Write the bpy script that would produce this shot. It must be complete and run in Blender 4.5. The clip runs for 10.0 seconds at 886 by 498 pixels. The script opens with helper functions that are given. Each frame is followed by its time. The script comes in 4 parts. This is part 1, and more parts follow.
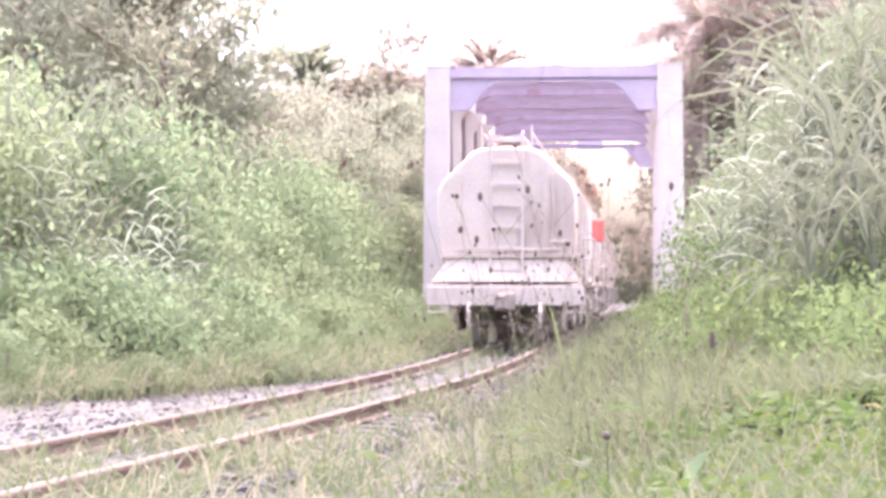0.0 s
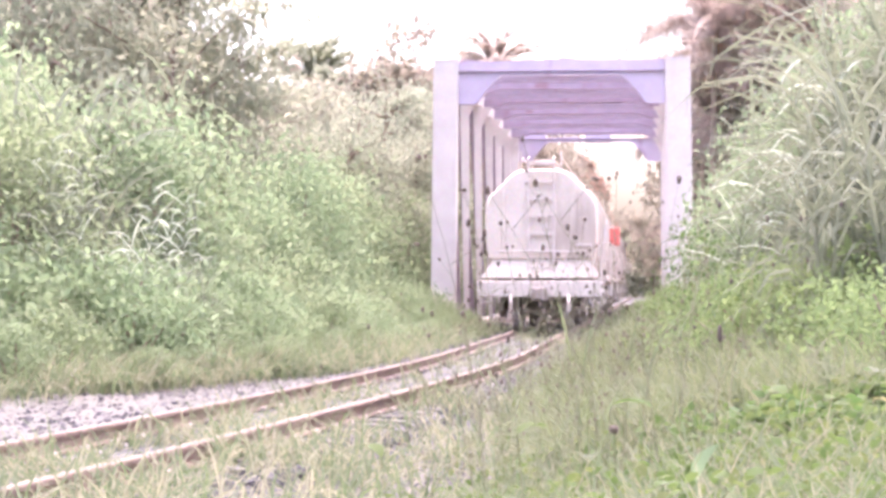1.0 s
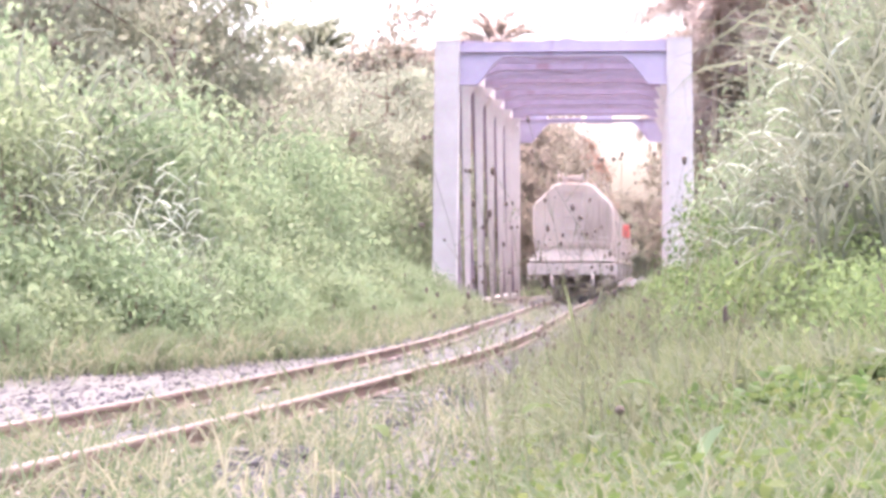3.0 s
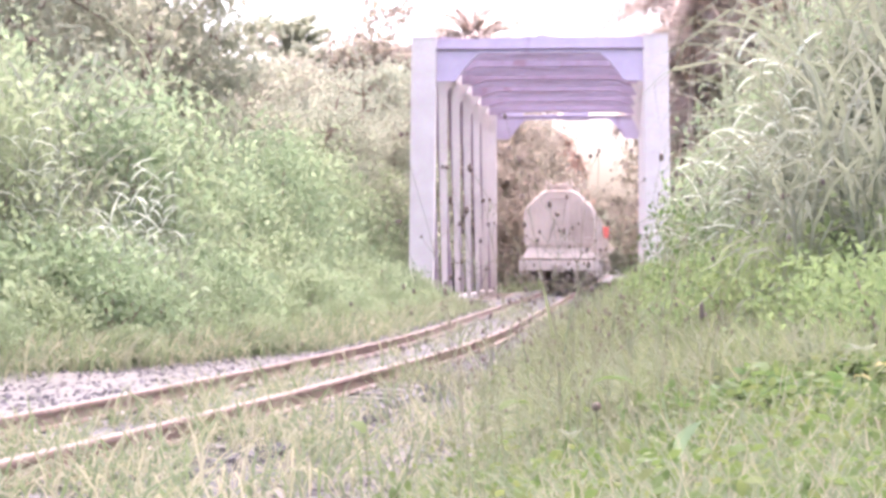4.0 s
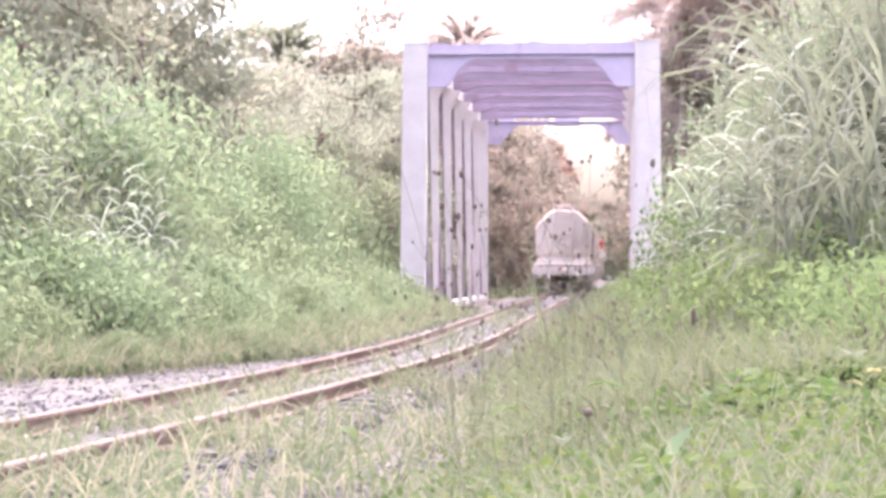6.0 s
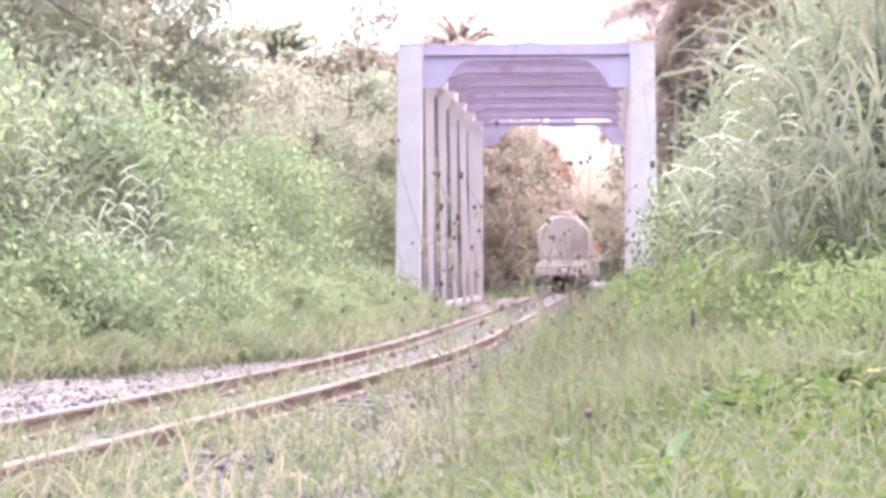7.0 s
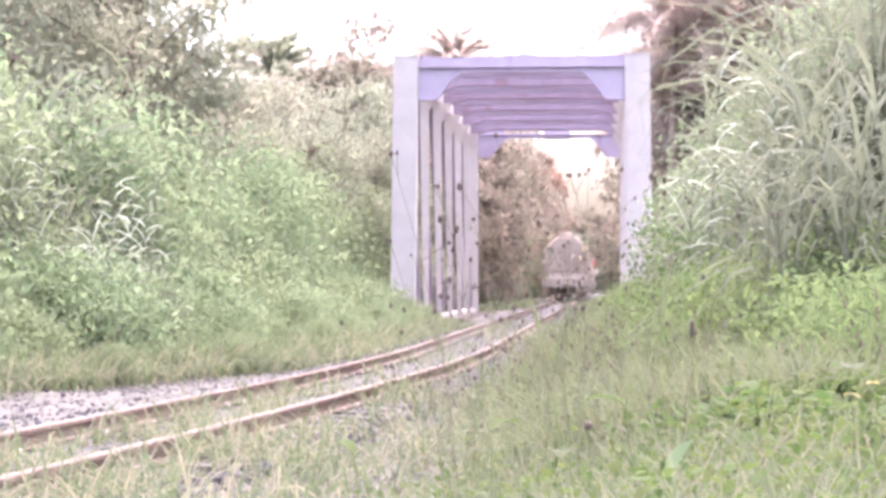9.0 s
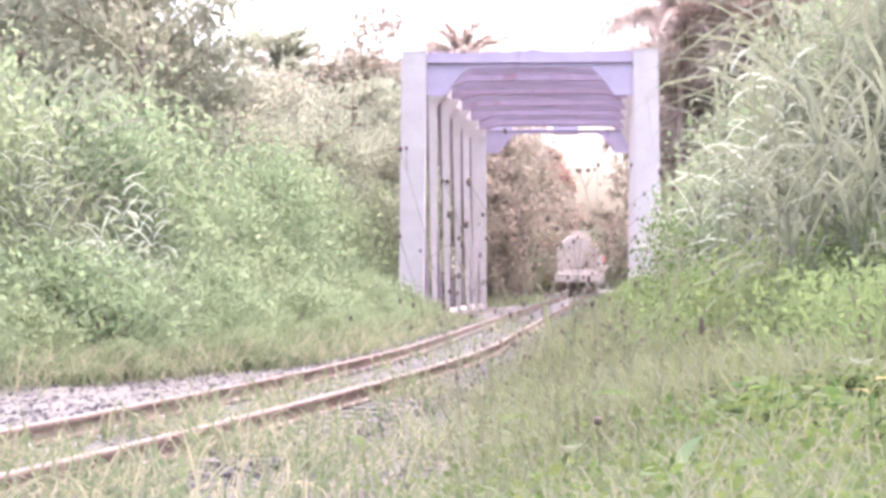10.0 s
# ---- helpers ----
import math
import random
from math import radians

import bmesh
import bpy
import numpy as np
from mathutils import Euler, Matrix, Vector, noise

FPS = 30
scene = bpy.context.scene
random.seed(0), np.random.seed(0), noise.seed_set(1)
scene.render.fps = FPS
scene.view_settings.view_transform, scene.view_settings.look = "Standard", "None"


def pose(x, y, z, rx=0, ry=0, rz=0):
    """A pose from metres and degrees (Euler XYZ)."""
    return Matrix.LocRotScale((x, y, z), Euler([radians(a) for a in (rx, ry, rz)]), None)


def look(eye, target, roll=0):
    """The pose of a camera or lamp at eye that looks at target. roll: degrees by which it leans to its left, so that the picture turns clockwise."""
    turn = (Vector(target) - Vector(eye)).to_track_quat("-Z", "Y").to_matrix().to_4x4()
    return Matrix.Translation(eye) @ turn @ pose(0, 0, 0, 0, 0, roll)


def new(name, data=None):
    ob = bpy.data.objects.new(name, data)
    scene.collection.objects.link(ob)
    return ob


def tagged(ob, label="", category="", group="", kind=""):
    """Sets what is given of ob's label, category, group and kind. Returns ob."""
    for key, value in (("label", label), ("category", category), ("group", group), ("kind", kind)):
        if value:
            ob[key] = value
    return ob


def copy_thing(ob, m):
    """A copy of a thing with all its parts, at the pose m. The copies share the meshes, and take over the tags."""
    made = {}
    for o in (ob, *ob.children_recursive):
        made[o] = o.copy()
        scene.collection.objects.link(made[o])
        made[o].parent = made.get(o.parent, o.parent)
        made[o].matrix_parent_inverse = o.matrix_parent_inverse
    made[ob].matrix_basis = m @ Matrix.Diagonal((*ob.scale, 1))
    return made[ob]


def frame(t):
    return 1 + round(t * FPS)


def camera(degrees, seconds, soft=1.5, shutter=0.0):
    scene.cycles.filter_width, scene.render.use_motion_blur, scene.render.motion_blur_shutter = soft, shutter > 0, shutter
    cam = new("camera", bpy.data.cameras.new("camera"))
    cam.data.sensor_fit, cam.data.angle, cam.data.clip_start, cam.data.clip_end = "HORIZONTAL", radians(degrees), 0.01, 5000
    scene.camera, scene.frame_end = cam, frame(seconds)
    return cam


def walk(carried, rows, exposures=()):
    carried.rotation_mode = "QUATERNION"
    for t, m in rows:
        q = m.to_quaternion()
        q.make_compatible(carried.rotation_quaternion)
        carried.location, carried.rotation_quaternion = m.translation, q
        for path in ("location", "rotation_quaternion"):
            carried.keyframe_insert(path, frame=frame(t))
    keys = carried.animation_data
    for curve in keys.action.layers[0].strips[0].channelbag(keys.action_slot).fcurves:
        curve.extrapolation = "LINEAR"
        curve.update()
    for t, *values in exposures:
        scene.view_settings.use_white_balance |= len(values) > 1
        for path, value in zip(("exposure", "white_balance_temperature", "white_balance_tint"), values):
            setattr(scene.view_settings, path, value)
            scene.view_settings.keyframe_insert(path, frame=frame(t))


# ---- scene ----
# ---- camera ----
F = 4300.0            # focal length over the picture's width of 1568
EYE_Z = 0.95          # above the rail head
cam = camera(2 * math.degrees(math.atan(784 / F)), 10.0, soft=3.5)
# seconds, turn to the left, tilt up (both in focal units), sideways drift in metres
SWAY = [
    (0.0, 36.5, 41, 0.016), (0.5, 42, 37, 0.015), (1.0, 51, 30, 0.018), (1.5, 49, 18, 0.020),
    (2.0, 57, 14, 0.010), (2.5, 53, 10, 0.004), (2.7, 52.5, 4, 0.003), (3.8, 48, -12.5, 0.003), (3.9, 25, -12, 0.003), (4.0, 11, -10, 0.002), (4.1, 12, -6, 0.002), (4.5, 0, 0, 0.002),
    (5.0, 6.5, 2.5, 0.012), (5.5, -2, 8, 0.010), (5.6, -1, 6, 0.008), (5.7, -4, 0, 0.006), (6.8, -5, 1, -0.012), (7.0, -14, 1.5, -0.016), (7.5, -17.5, 6, -0.022),
    (8.0, -20.5, 14, -0.024), (8.5, -34, 18, -0.026), (9.0, -23.5, 23, -0.030), (9.5, -26, 30, -0.028),
    (10.0, -9, 15, -0.034)]
PATH = [(t, pose(e, 0, EYE_Z, 90 + math.degrees((37 + dy) / F), 0, math.degrees(dx / F))) for t, dx, dy, e in SWAY]
walk(cam, PATH, exposures=[(0.0, 2.72, 6260, 31), (10.0, 2.66, 6200, 29)])

# ---- light: hazy sun ahead, raised and spread wide as fill, wide bright sky ----
SUN_AZ, SUN_EL = radians(5.0), radians(72.0)      # azimuth from the y axis towards x
world = bpy.data.worlds.new("world")
scene.world = world
world.use_nodes = True
wn = world.node_tree.nodes
sky = wn.new("ShaderNodeTexSky")
sky.sky_type, sky.sun_disc = "NISHITA", False
sky.sun_elevation, sky.sun_rotation = SUN_EL, SUN_AZ
sky.air_density, sky.dust_density, sky.ozone_density = 1.0, 6.0, 1.0
wn["Background"].inputs["Strength"].default_value = 0.15
world.node_tree.links.new(sky.outputs["Color"], wn["Background"].inputs["Color"])
sun_data = bpy.data.lights.new("sun", "SUN")
sun_data.energy, sun_data.angle, sun_data.color = 1.0, radians(160), (1.0, 0.9, 0.8)
sun = new("sun", sun_data)
sd = Vector((math.sin(SUN_AZ) * math.cos(SUN_EL), math.cos(SUN_AZ) * math.cos(SUN_EL), math.sin(SUN_EL)))
sun.matrix_world = look(sd * 200, (0, 0, 0))


# ---- materials ----
def surface(name, base, other, rough=0.7, scale=6.0, fine=60.0, bump=0.3, metal=0.0, vary=0.0, stain=None, stain_at=0.62):
    """Two-scale noise between two colours, a finer grain, bump, and stains of a third colour."""
    m = bpy.data.materials.new(name)
    m.use_nodes = True
    t = m.node_tree
    b = t.nodes["Principled BSDF"]
    co = t.nodes.new("ShaderNodeTexCoord")
    n1, n2 = t.nodes.new("ShaderNodeTexNoise"), t.nodes.new("ShaderNodeTexNoise")
    n1.inputs["Scale"].default_value, n2.inputs["Scale"].default_value = scale, fine
    n1.inputs["Detail"].default_value = 6
    for n in (n1, n2):
        t.links.new(co.outputs["Object"], n.inputs["Vector"])
    ramp = t.nodes.new("ShaderNodeValToRGB")
    ramp.color_ramp.elements[0].position, ramp.color_ramp.elements[1].position = 0.35, 0.68
    ramp.color_ramp.elements[0].color, ramp.color_ramp.elements[1].color = (*base, 1), (*other, 1)
    t.links.new(n1.outputs["Fac"], ramp.inputs["Fac"])
    mix = t.nodes.new("ShaderNodeMixRGB")
    mix.blend_type = "OVERLAY"
    mix.inputs["Fac"].default_value = 0.35
    t.links.new(ramp.outputs["Color"], mix.inputs["Color1"])
    t.links.new(n2.outputs["Color"], mix.inputs["Color2"])
    out = mix.outputs["Color"]
    if stain:
        n3 = t.nodes.new("ShaderNodeTexNoise")
        n3.inputs["Scale"].default_value, n3.inputs["Detail"].default_value = scale * 0.7, 9
        mp = t.nodes.new("ShaderNodeMapping")
        mp.inputs["Scale"].default_value, mp.inputs["Location"].default_value = (1.6, 1.6, 0.45), (7, 3, 1)
        t.links.new(co.outputs["Object"], mp.inputs["Vector"])
        t.links.new(mp.outputs["Vector"], n3.inputs["Vector"])
        r3 = t.nodes.new("ShaderNodeValToRGB")
        r3.color_ramp.elements[0].position, r3.color_ramp.elements[1].position = stain_at - 0.05, stain_at + 0.1
        t.links.new(n3.outputs["Fac"], r3.inputs["Fac"])
        m3 = t.nodes.new("ShaderNodeMixRGB")
        m3.inputs["Color2"].default_value = (*stain, 1)
        t.links.new(r3.outputs["Color"], m3.inputs["Fac"])
        t.links.new(out, m3.inputs["Color1"])
        out = m3.outputs["Color"]
    if vary:
        info, geo = t.nodes.new("ShaderNodeObjectInfo"), t.nodes.new("ShaderNodeNewGeometry")
        ad, mr, hs = t.nodes.new("ShaderNodeMath"), t.nodes.new("ShaderNodeMapRange"), t.nodes.new("ShaderNodeHueSaturation")
        ad.operation = "ADD"
        t.links.new(info.outputs["Random"], ad.inputs[0])
        t.links.new(geo.outputs["Random Per Island"], ad.inputs[1])
        mr.inputs["From Max"].default_value = 2.0
        mr.inputs["To Min"].default_value, mr.inputs["To Max"].default_value = 1 - vary, 1 + vary
        t.links.new(ad.outputs[0], mr.inputs["Value"])
        t.links.new(mr.outputs["Result"], hs.inputs["Value"])
        t.links.new(out, hs.inputs["Color"])
        out = hs.outputs["Color"]
    t.links.new(out, b.inputs["Base Color"])
    b.inputs["Roughness"].default_value, b.inputs["Metallic"].default_value = rough, metal
    if bump:
        bp = t.nodes.new("ShaderNodeBump")
        bp.inputs["Strength"].default_value, bp.inputs["Distance"].default_value = bump, 0.01
        t.links.new(n2.outputs["Fac"], bp.inputs["Height"])
        t.links.new(bp.outputs["Normal"], b.inputs["Normal"])
    return m


def leafy(name, colours, through_light=0.45, rough=0.65):
    """A leaf: colour from leaf to leaf, veined grain, light passing through."""
    m = bpy.data.materials.new(name)
    m.use_nodes = True
    t = m.node_tree
    b, outn = t.nodes["Principled BSDF"], t.nodes["Material Output"]
    geo, info = t.nodes.new("ShaderNodeNewGeometry"), t.nodes.new("ShaderNodeObjectInfo")
    ramp = t.nodes.new("ShaderNodeValToRGB")
    while len(ramp.color_ramp.elements) < len(colours):
        ramp.color_ramp.elements.new(0.5)
    mean = [sum(c[j] for c in colours) / len(colours) for j in range(3)]
    for i, c in enumerate(colours):
        c = [mean[j] + .6 * (c[j] - mean[j]) for j in range(3)]
        ramp.color_ramp.elements[i].position = i / max(1, len(colours) - 1)
        ramp.color_ramp.elements[i].color = (*c, 1)
    t.links.new(geo.outputs["Random Per Island"], ramp.inputs["Fac"])
    co, nz = t.nodes.new("ShaderNodeTexCoord"), t.nodes.new("ShaderNodeTexNoise")
    nz.inputs["Scale"].default_value, nz.inputs["Detail"].default_value = 1.1, 5
    t.links.new(co.outputs["Object"], nz.inputs["Vector"])
    mr = t.nodes.new("ShaderNodeMapRange")
    mr.inputs["From Min"].default_value, mr.inputs["From Max"].default_value = 0.3, 0.7
    mr.inputs["To Min"].default_value, mr.inputs["To Max"].default_value = 0.86, 1.14
    t.links.new(nz.outputs["Fac"], mr.inputs["Value"])
    hs = t.nodes.new("ShaderNodeHueSaturation")
    t.links.new(ramp.outputs["Color"], hs.inputs["Color"])
    t.links.new(mr.outputs["Result"], hs.inputs["Value"])
    h2 = t.nodes.new("ShaderNodeMapRange")
    h2.inputs["To Min"].default_value, h2.inputs["To Max"].default_value = 0.485, 0.515
    t.links.new(info.outputs["Random"], h2.inputs["Value"])
    t.links.new(h2.outputs["Result"], hs.inputs["Hue"])
    t.links.new(hs.outputs["Color"], b.inputs["Base Color"])
    b.inputs["Roughness"].default_value = rough
    b.inputs["Specular IOR Level"].default_value = 0.2
    tr = t.nodes.new("ShaderNodeBsdfTranslucent")
    t.links.new(hs.outputs["Color"], tr.inputs["Color"])
    mx = t.nodes.new("ShaderNodeMixShader")
    mx.inputs["Fac"].default_value = through_light
    t.links.new(b.outputs[0], mx.inputs[1])
    t.links.new(tr.outputs[0], mx.inputs[2])
    t.links.new(mx.outputs[0], outn.inputs["Surface"])
    return m


M_EARTH = surface("littered_earth", (0.075, 0.07, 0.058), (0.105, 0.098, 0.08), 0.95, 0.9, 14, 0.6)
M_BALLAST = surface("ballast_bed", (0.066, 0.062, 0.062), (0.094, 0.089, 0.089), 0.95, 9, 40, 0.8)
M_STONE = surface("ballast_stone", (0.066, 0.062, 0.064), (0.092, 0.087, 0.089), 0.95, 14, 60, 0.4, vary=0.2)
M_RAIL = surface("rusty_rail_side", (0.14, 0.09, 0.07), (0.22, 0.145, 0.11), 0.8, 5, 50, 0.4)
M_RAILTOP = surface("polished_rail_head", (0.16, 0.13, 0.105), (0.22, 0.18, 0.145), 0.8, 5, 50, 0.1)
M_SLEEPER = surface("concrete_sleeper", (0.09, 0.083, 0.076), (0.13, 0.12, 0.11), 0.9, 6, 50, 0.4, vary=0.15)
M_WHITE = surface("white_bridge_paint", (0.51, 0.46, 0.42), (0.58, 0.53, 0.485), 0.55, 1.6, 30, 0.1, stain=(0.46, 0.42, 0.41), stain_at=0.66)
M_BLUE = surface("faded_blue_bridge_paint", (0.4, 0.34, 0.41), (0.46, 0.4, 0.47), 0.5, 1.6, 30, 0.1, stain=(0.32, 0.22, 0.27), stain_at=0.66)
M_MAUVE = surface("weathered_mauve_paint", (0.265, 0.21, 0.255), (0.32, 0.255, 0.305), 0.7, 2.0, 30, 0.15, stain=(0.24, 0.15, 0.17), stain_at=0.66)
M_WAGON = surface("dusty_cream_wagon_paint", (0.53, 0.45, 0.38), (0.6, 0.52, 0.44), 0.75, 1.3, 24, 0.15, stain=(0.38, 0.31, 0.255), stain_at=0.62)
M_WAGON2 = surface("light_rung_paint", (0.5, 0.43, 0.37), (0.57, 0.5, 0.44), 0.7, 4, 40, 0.1, stain=(0.42, 0.35, 0.29), stain_at=0.66)
# Iron and wheel steel are paled to stand in for haze under the train.
M_IRON = surface("hazed_grimy_iron", (0.29, 0.24, 0.205), (0.37, 0.31, 0.27), 0.7, 6, 50, 0.3)
M_WHEEL = surface("hazed_worn_wheel_steel", (0.3, 0.25, 0.22), (0.37, 0.31, 0.28), 0.7, 6, 50, 0.2, metal=0.1)
M_RED = surface("red_enamel", (0.62, 0.13, 0.1), (0.7, 0.18, 0.14), 0.5, 8, 50, 0.05)
M_BARK = surface("bark", (0.15, 0.11, 0.08), (0.26, 0.21, 0.16), 0.95, 8, 50, 0.8)
# Shrub and tree leaf colours are greyed and lifted to stand in for haze.
M_LEAF = leafy("shrub_leaf", [(0.178, 0.242, 0.120), (0.210, 0.278, 0.147), (0.247, 0.304, 0.173), (0.283, 0.325, 0.210)], 0.65)
M_LEAF_DARK = leafy("tree_leaf", [(0.222, 0.252, 0.171), (0.272, 0.302, 0.207), (0.323, 0.338, 0.242), (0.373, 0.353, 0.272)], 0.65)
M_LEAF_FAR = leafy("far_tree_leaf", [(0.200, 0.190, 0.135), (0.240, 0.220, 0.160), (0.280, 0.245, 0.190), (0.320, 0.255, 0.210)], 0.6)
# Red of the backlit haze is put into this leaf colour.
M_LEAF_RED = leafy("haze_red_far_leaf", [(0.3, 0.2, 0.15), (0.35, 0.235, 0.175), (0.4, 0.27, 0.2)], 0.55)
M_VINE = leafy("vine_leaf", [(0.069, 0.125, 0.034), (0.090, 0.146, 0.045), (0.120, 0.163, 0.053), (0.163, 0.181, 0.069)], 0.50)
M_BANK = leafy("bank_shrub_leaf", [(0.15, 0.22, 0.085), (0.19, 0.255, 0.105), (0.225, 0.28, 0.125)], 0.55)
M_REED = leafy("reed_blade", [(0.128, 0.152, 0.092), (0.152, 0.176, 0.112), (0.184, 0.208, 0.136), (0.224, 0.232, 0.168)], 0.50)
M_PLUME = leafy("pale_cane_blade", [(0.405, 0.459, 0.351), (0.486, 0.540, 0.419), (0.567, 0.608, 0.499)], 0.5)
M_GRASS = leafy("grass_blade", [(0.090, 0.129, 0.056), (0.112, 0.150, 0.069), (0.138, 0.168, 0.086), (0.185, 0.194, 0.120)], 0.50)
M_STRAW = leafy("dry_grass", [(0.227, 0.227, 0.143), (0.286, 0.269, 0.185), (0.193, 0.210, 0.118)], 0.50)
M_SEED = surface("brown_seed_head", (0.075, 0.055, 0.042), (0.12, 0.09, 0.065), 0.9, 30, 90, 0.4)
# Palm leaflets carry the pale pinkish brown of haze in their colour.
M_PALM_HAZE = leafy("haze_brown_palm_leaflet", [(0.42, 0.36, 0.31), (0.48, 0.42, 0.36), (0.55, 0.48, 0.42)], 0.7)
M_PETAL = leafy("yellow_petal", [(0.34, 0.32, 0.12), (0.4, 0.36, 0.15)], 0.50)


# ---- mesh helpers ----
def part(name, bm, material, parent=None, label=""):
    me = bpy.data.meshes.new(name)
    bm.to_mesh(me)
    bm.free()
    me.materials.append(material)
    ob = new(name, me)
    ob.parent = parent
    return tagged(ob, label)


def share(name, me, parent, m, label=""):
    ob = new(name, me)
    ob.parent = parent
    ob.matrix_basis = m
    return tagged(ob, label)


def pieces(name, verts, faces, material, parent=None, smooth=False):
    me = bpy.data.meshes.new(name)
    me.from_pydata(verts, [], faces)
    me.materials.append(material)
    if smooth:
        me.shade_smooth()
    ob = new(name, me)
    ob.parent = parent
    return ob


def box(bm, c, s, bevel=0.0, rot=None):
    """A box of size s at c, with bevelled edges, added to bm."""
    r = bmesh.ops.create_cube(bm, size=1.0)
    vs = r["verts"]
    bmesh.ops.scale(bm, vec=s, verts=vs)
    if bevel:
        es = list({e for v in vs for e in v.link_edges})
        vs = bmesh.ops.bevel(bm, geom=es, offset=bevel, segments=2, affect="EDGES", profile=0.5)["verts"]
    if rot:
        bmesh.ops.transform(bm, matrix=rot, verts=list(vs))
    bmesh.ops.translate(bm, vec=c, verts=list(vs))
    return bm


def boxed(c, s, bevel=0.0, rot=None):
    return box(bmesh.new(), c, s, bevel, rot)


def rod(bm, a, b, r, sides=8, r2=None):
    """A round bar from a to b."""
    a, b = Vector(a), Vector(b)
    d = b - a
    m = Matrix.Translation((a + b) / 2) @ d.to_track_quat("Z", "Y").to_matrix().to_4x4()
    bmesh.ops.create_cone(bm, cap_ends=True, segments=sides, radius1=r, radius2=r if r2 is None else r2, depth=d.length, matrix=m)
    return bm


def slab(outline, y0, y1):
    """A plate: an outline of (x, z) points, from y0 to y1."""
    bm = bmesh.new()
    a = [bm.verts.new((x, y0, z)) for x, z in outline]
    b = [bm.verts.new((x, y1, z)) for x, z in outline]
    bm.faces.new(a)
    bm.faces.new(list(reversed(b)))
    n = len(a)
    for i in range(n):
        bm.faces.new((a[(i + 1) % n], a[i], b[i], b[(i + 1) % n]))
    bmesh.ops.recalc_face_normals(bm, faces=bm.faces[:])
    return bm


# ---- the line of the track ----
RAIL_AT = 0.57        # rail centres from the centre line


def track_x(y):
    return -2.36 + 0.0735 * y - 0.00452 * max(0.0, 36.1 - y) ** 1.7555


def track_pose(y, z=0.0):
    s = (track_x(y + 0.05) - track_x(y - 0.05)) / 0.1
    return pose(track_x(y), y, z, 0, 0, -math.degrees(math.atan(s)))


def step(a, b, v):
    k = min(1.0, max(0.0, (v - a) / (b - a)))
    return k * k * (3 - 2 * k)


def shoulder(y):
    """How far the ballast reaches on the far side."""
    return 2.0 + 2.2 * (1 - step(22, 34, y))


def bank_at(y):
    """Where the near bank begins to rise."""
    return 2.3 - 1.3 * step(12, 26, y)


def ground_z(x, y):
    u = x - track_x(y)
    w = shoulder(y)
    if u < 0:
        z = -0.2 - 0.22 * step(w, w + 1.6, -u) + 0.35 * step(w + 2, w + 9, -u)
    else:
        z = -0.2 - 0.1 * step(0.8, 1.1, u) + 0.45 * step(bank_at(y), bank_at(y) + 2.1, u) * (1 - 0.3 * step(35, 55, y)) + 0.55 * step(3.6, 8.0, u) * step(5, 18, y)
    far = step(120, 300, abs(y)) + step(60, 200, abs(x))
    z = z * max(0.0, 1 - far) - 0.3 * min(1, far)
    return z + 0.06 * noise.noise((x * 0.5, y * 0.5, 0)) * step(1.6, 3, abs(u))


def build_ground():
    def axis(lo, hi, fine_lo, fine_hi, d):
        a = list(np.arange(fine_lo, fine_hi + d / 2, d))
        for sgn, start, end in ((1, fine_hi, hi), (-1, fine_lo, lo)):
            v, g = start, d
            while abs(v) < abs(end):
                g *= 1.35
                v += sgn * g
                a.append(v)
        return sorted(a)
    xs, ys = axis(-2500, 2500, -14, 14, 0.25), axis(-2500, 2500, -4, 100, 0.5)
    vs = [(x, y, ground_z(x, y)) for y in ys for x in xs]
    n = len(xs)
    fs = [(j * n + i, j * n + i + 1, (j + 1) * n + i + 1, (j + 1) * n + i) for j in range(len(ys) - 1) for i in range(n - 1)]
    g = pieces("ground", vs, fs, M_EARTH, smooth=True)
    tagged(g, "earth bank and verge with sparse dry litter", "ground", kind="structure")


build_ground()


def sweep(profile, y0, y1, d, material, name, parent):
    """Extrudes a closed (u, z) profile along the track."""
    ys = np.arange(y0, y1 + d / 2, d)
    vs, fs, n = [], [], len(profile)
    for y in ys:
        m = track_pose(float(y))
        vs += [tuple(m @ Vector((u, 0, z))) for u, z in profile]
    for j in range(len(ys) - 1):
        for i in range(n):
            k = (i + 1) % n
            fs.append((j * n + i, j * n + k, (j + 1) * n + k, (j + 1) * n + i))
    fs += [tuple(range(n))[::-1], tuple(range((len(ys) - 1) * n, len(ys) * n))]
    return pieces(name, vs, fs, material, parent)


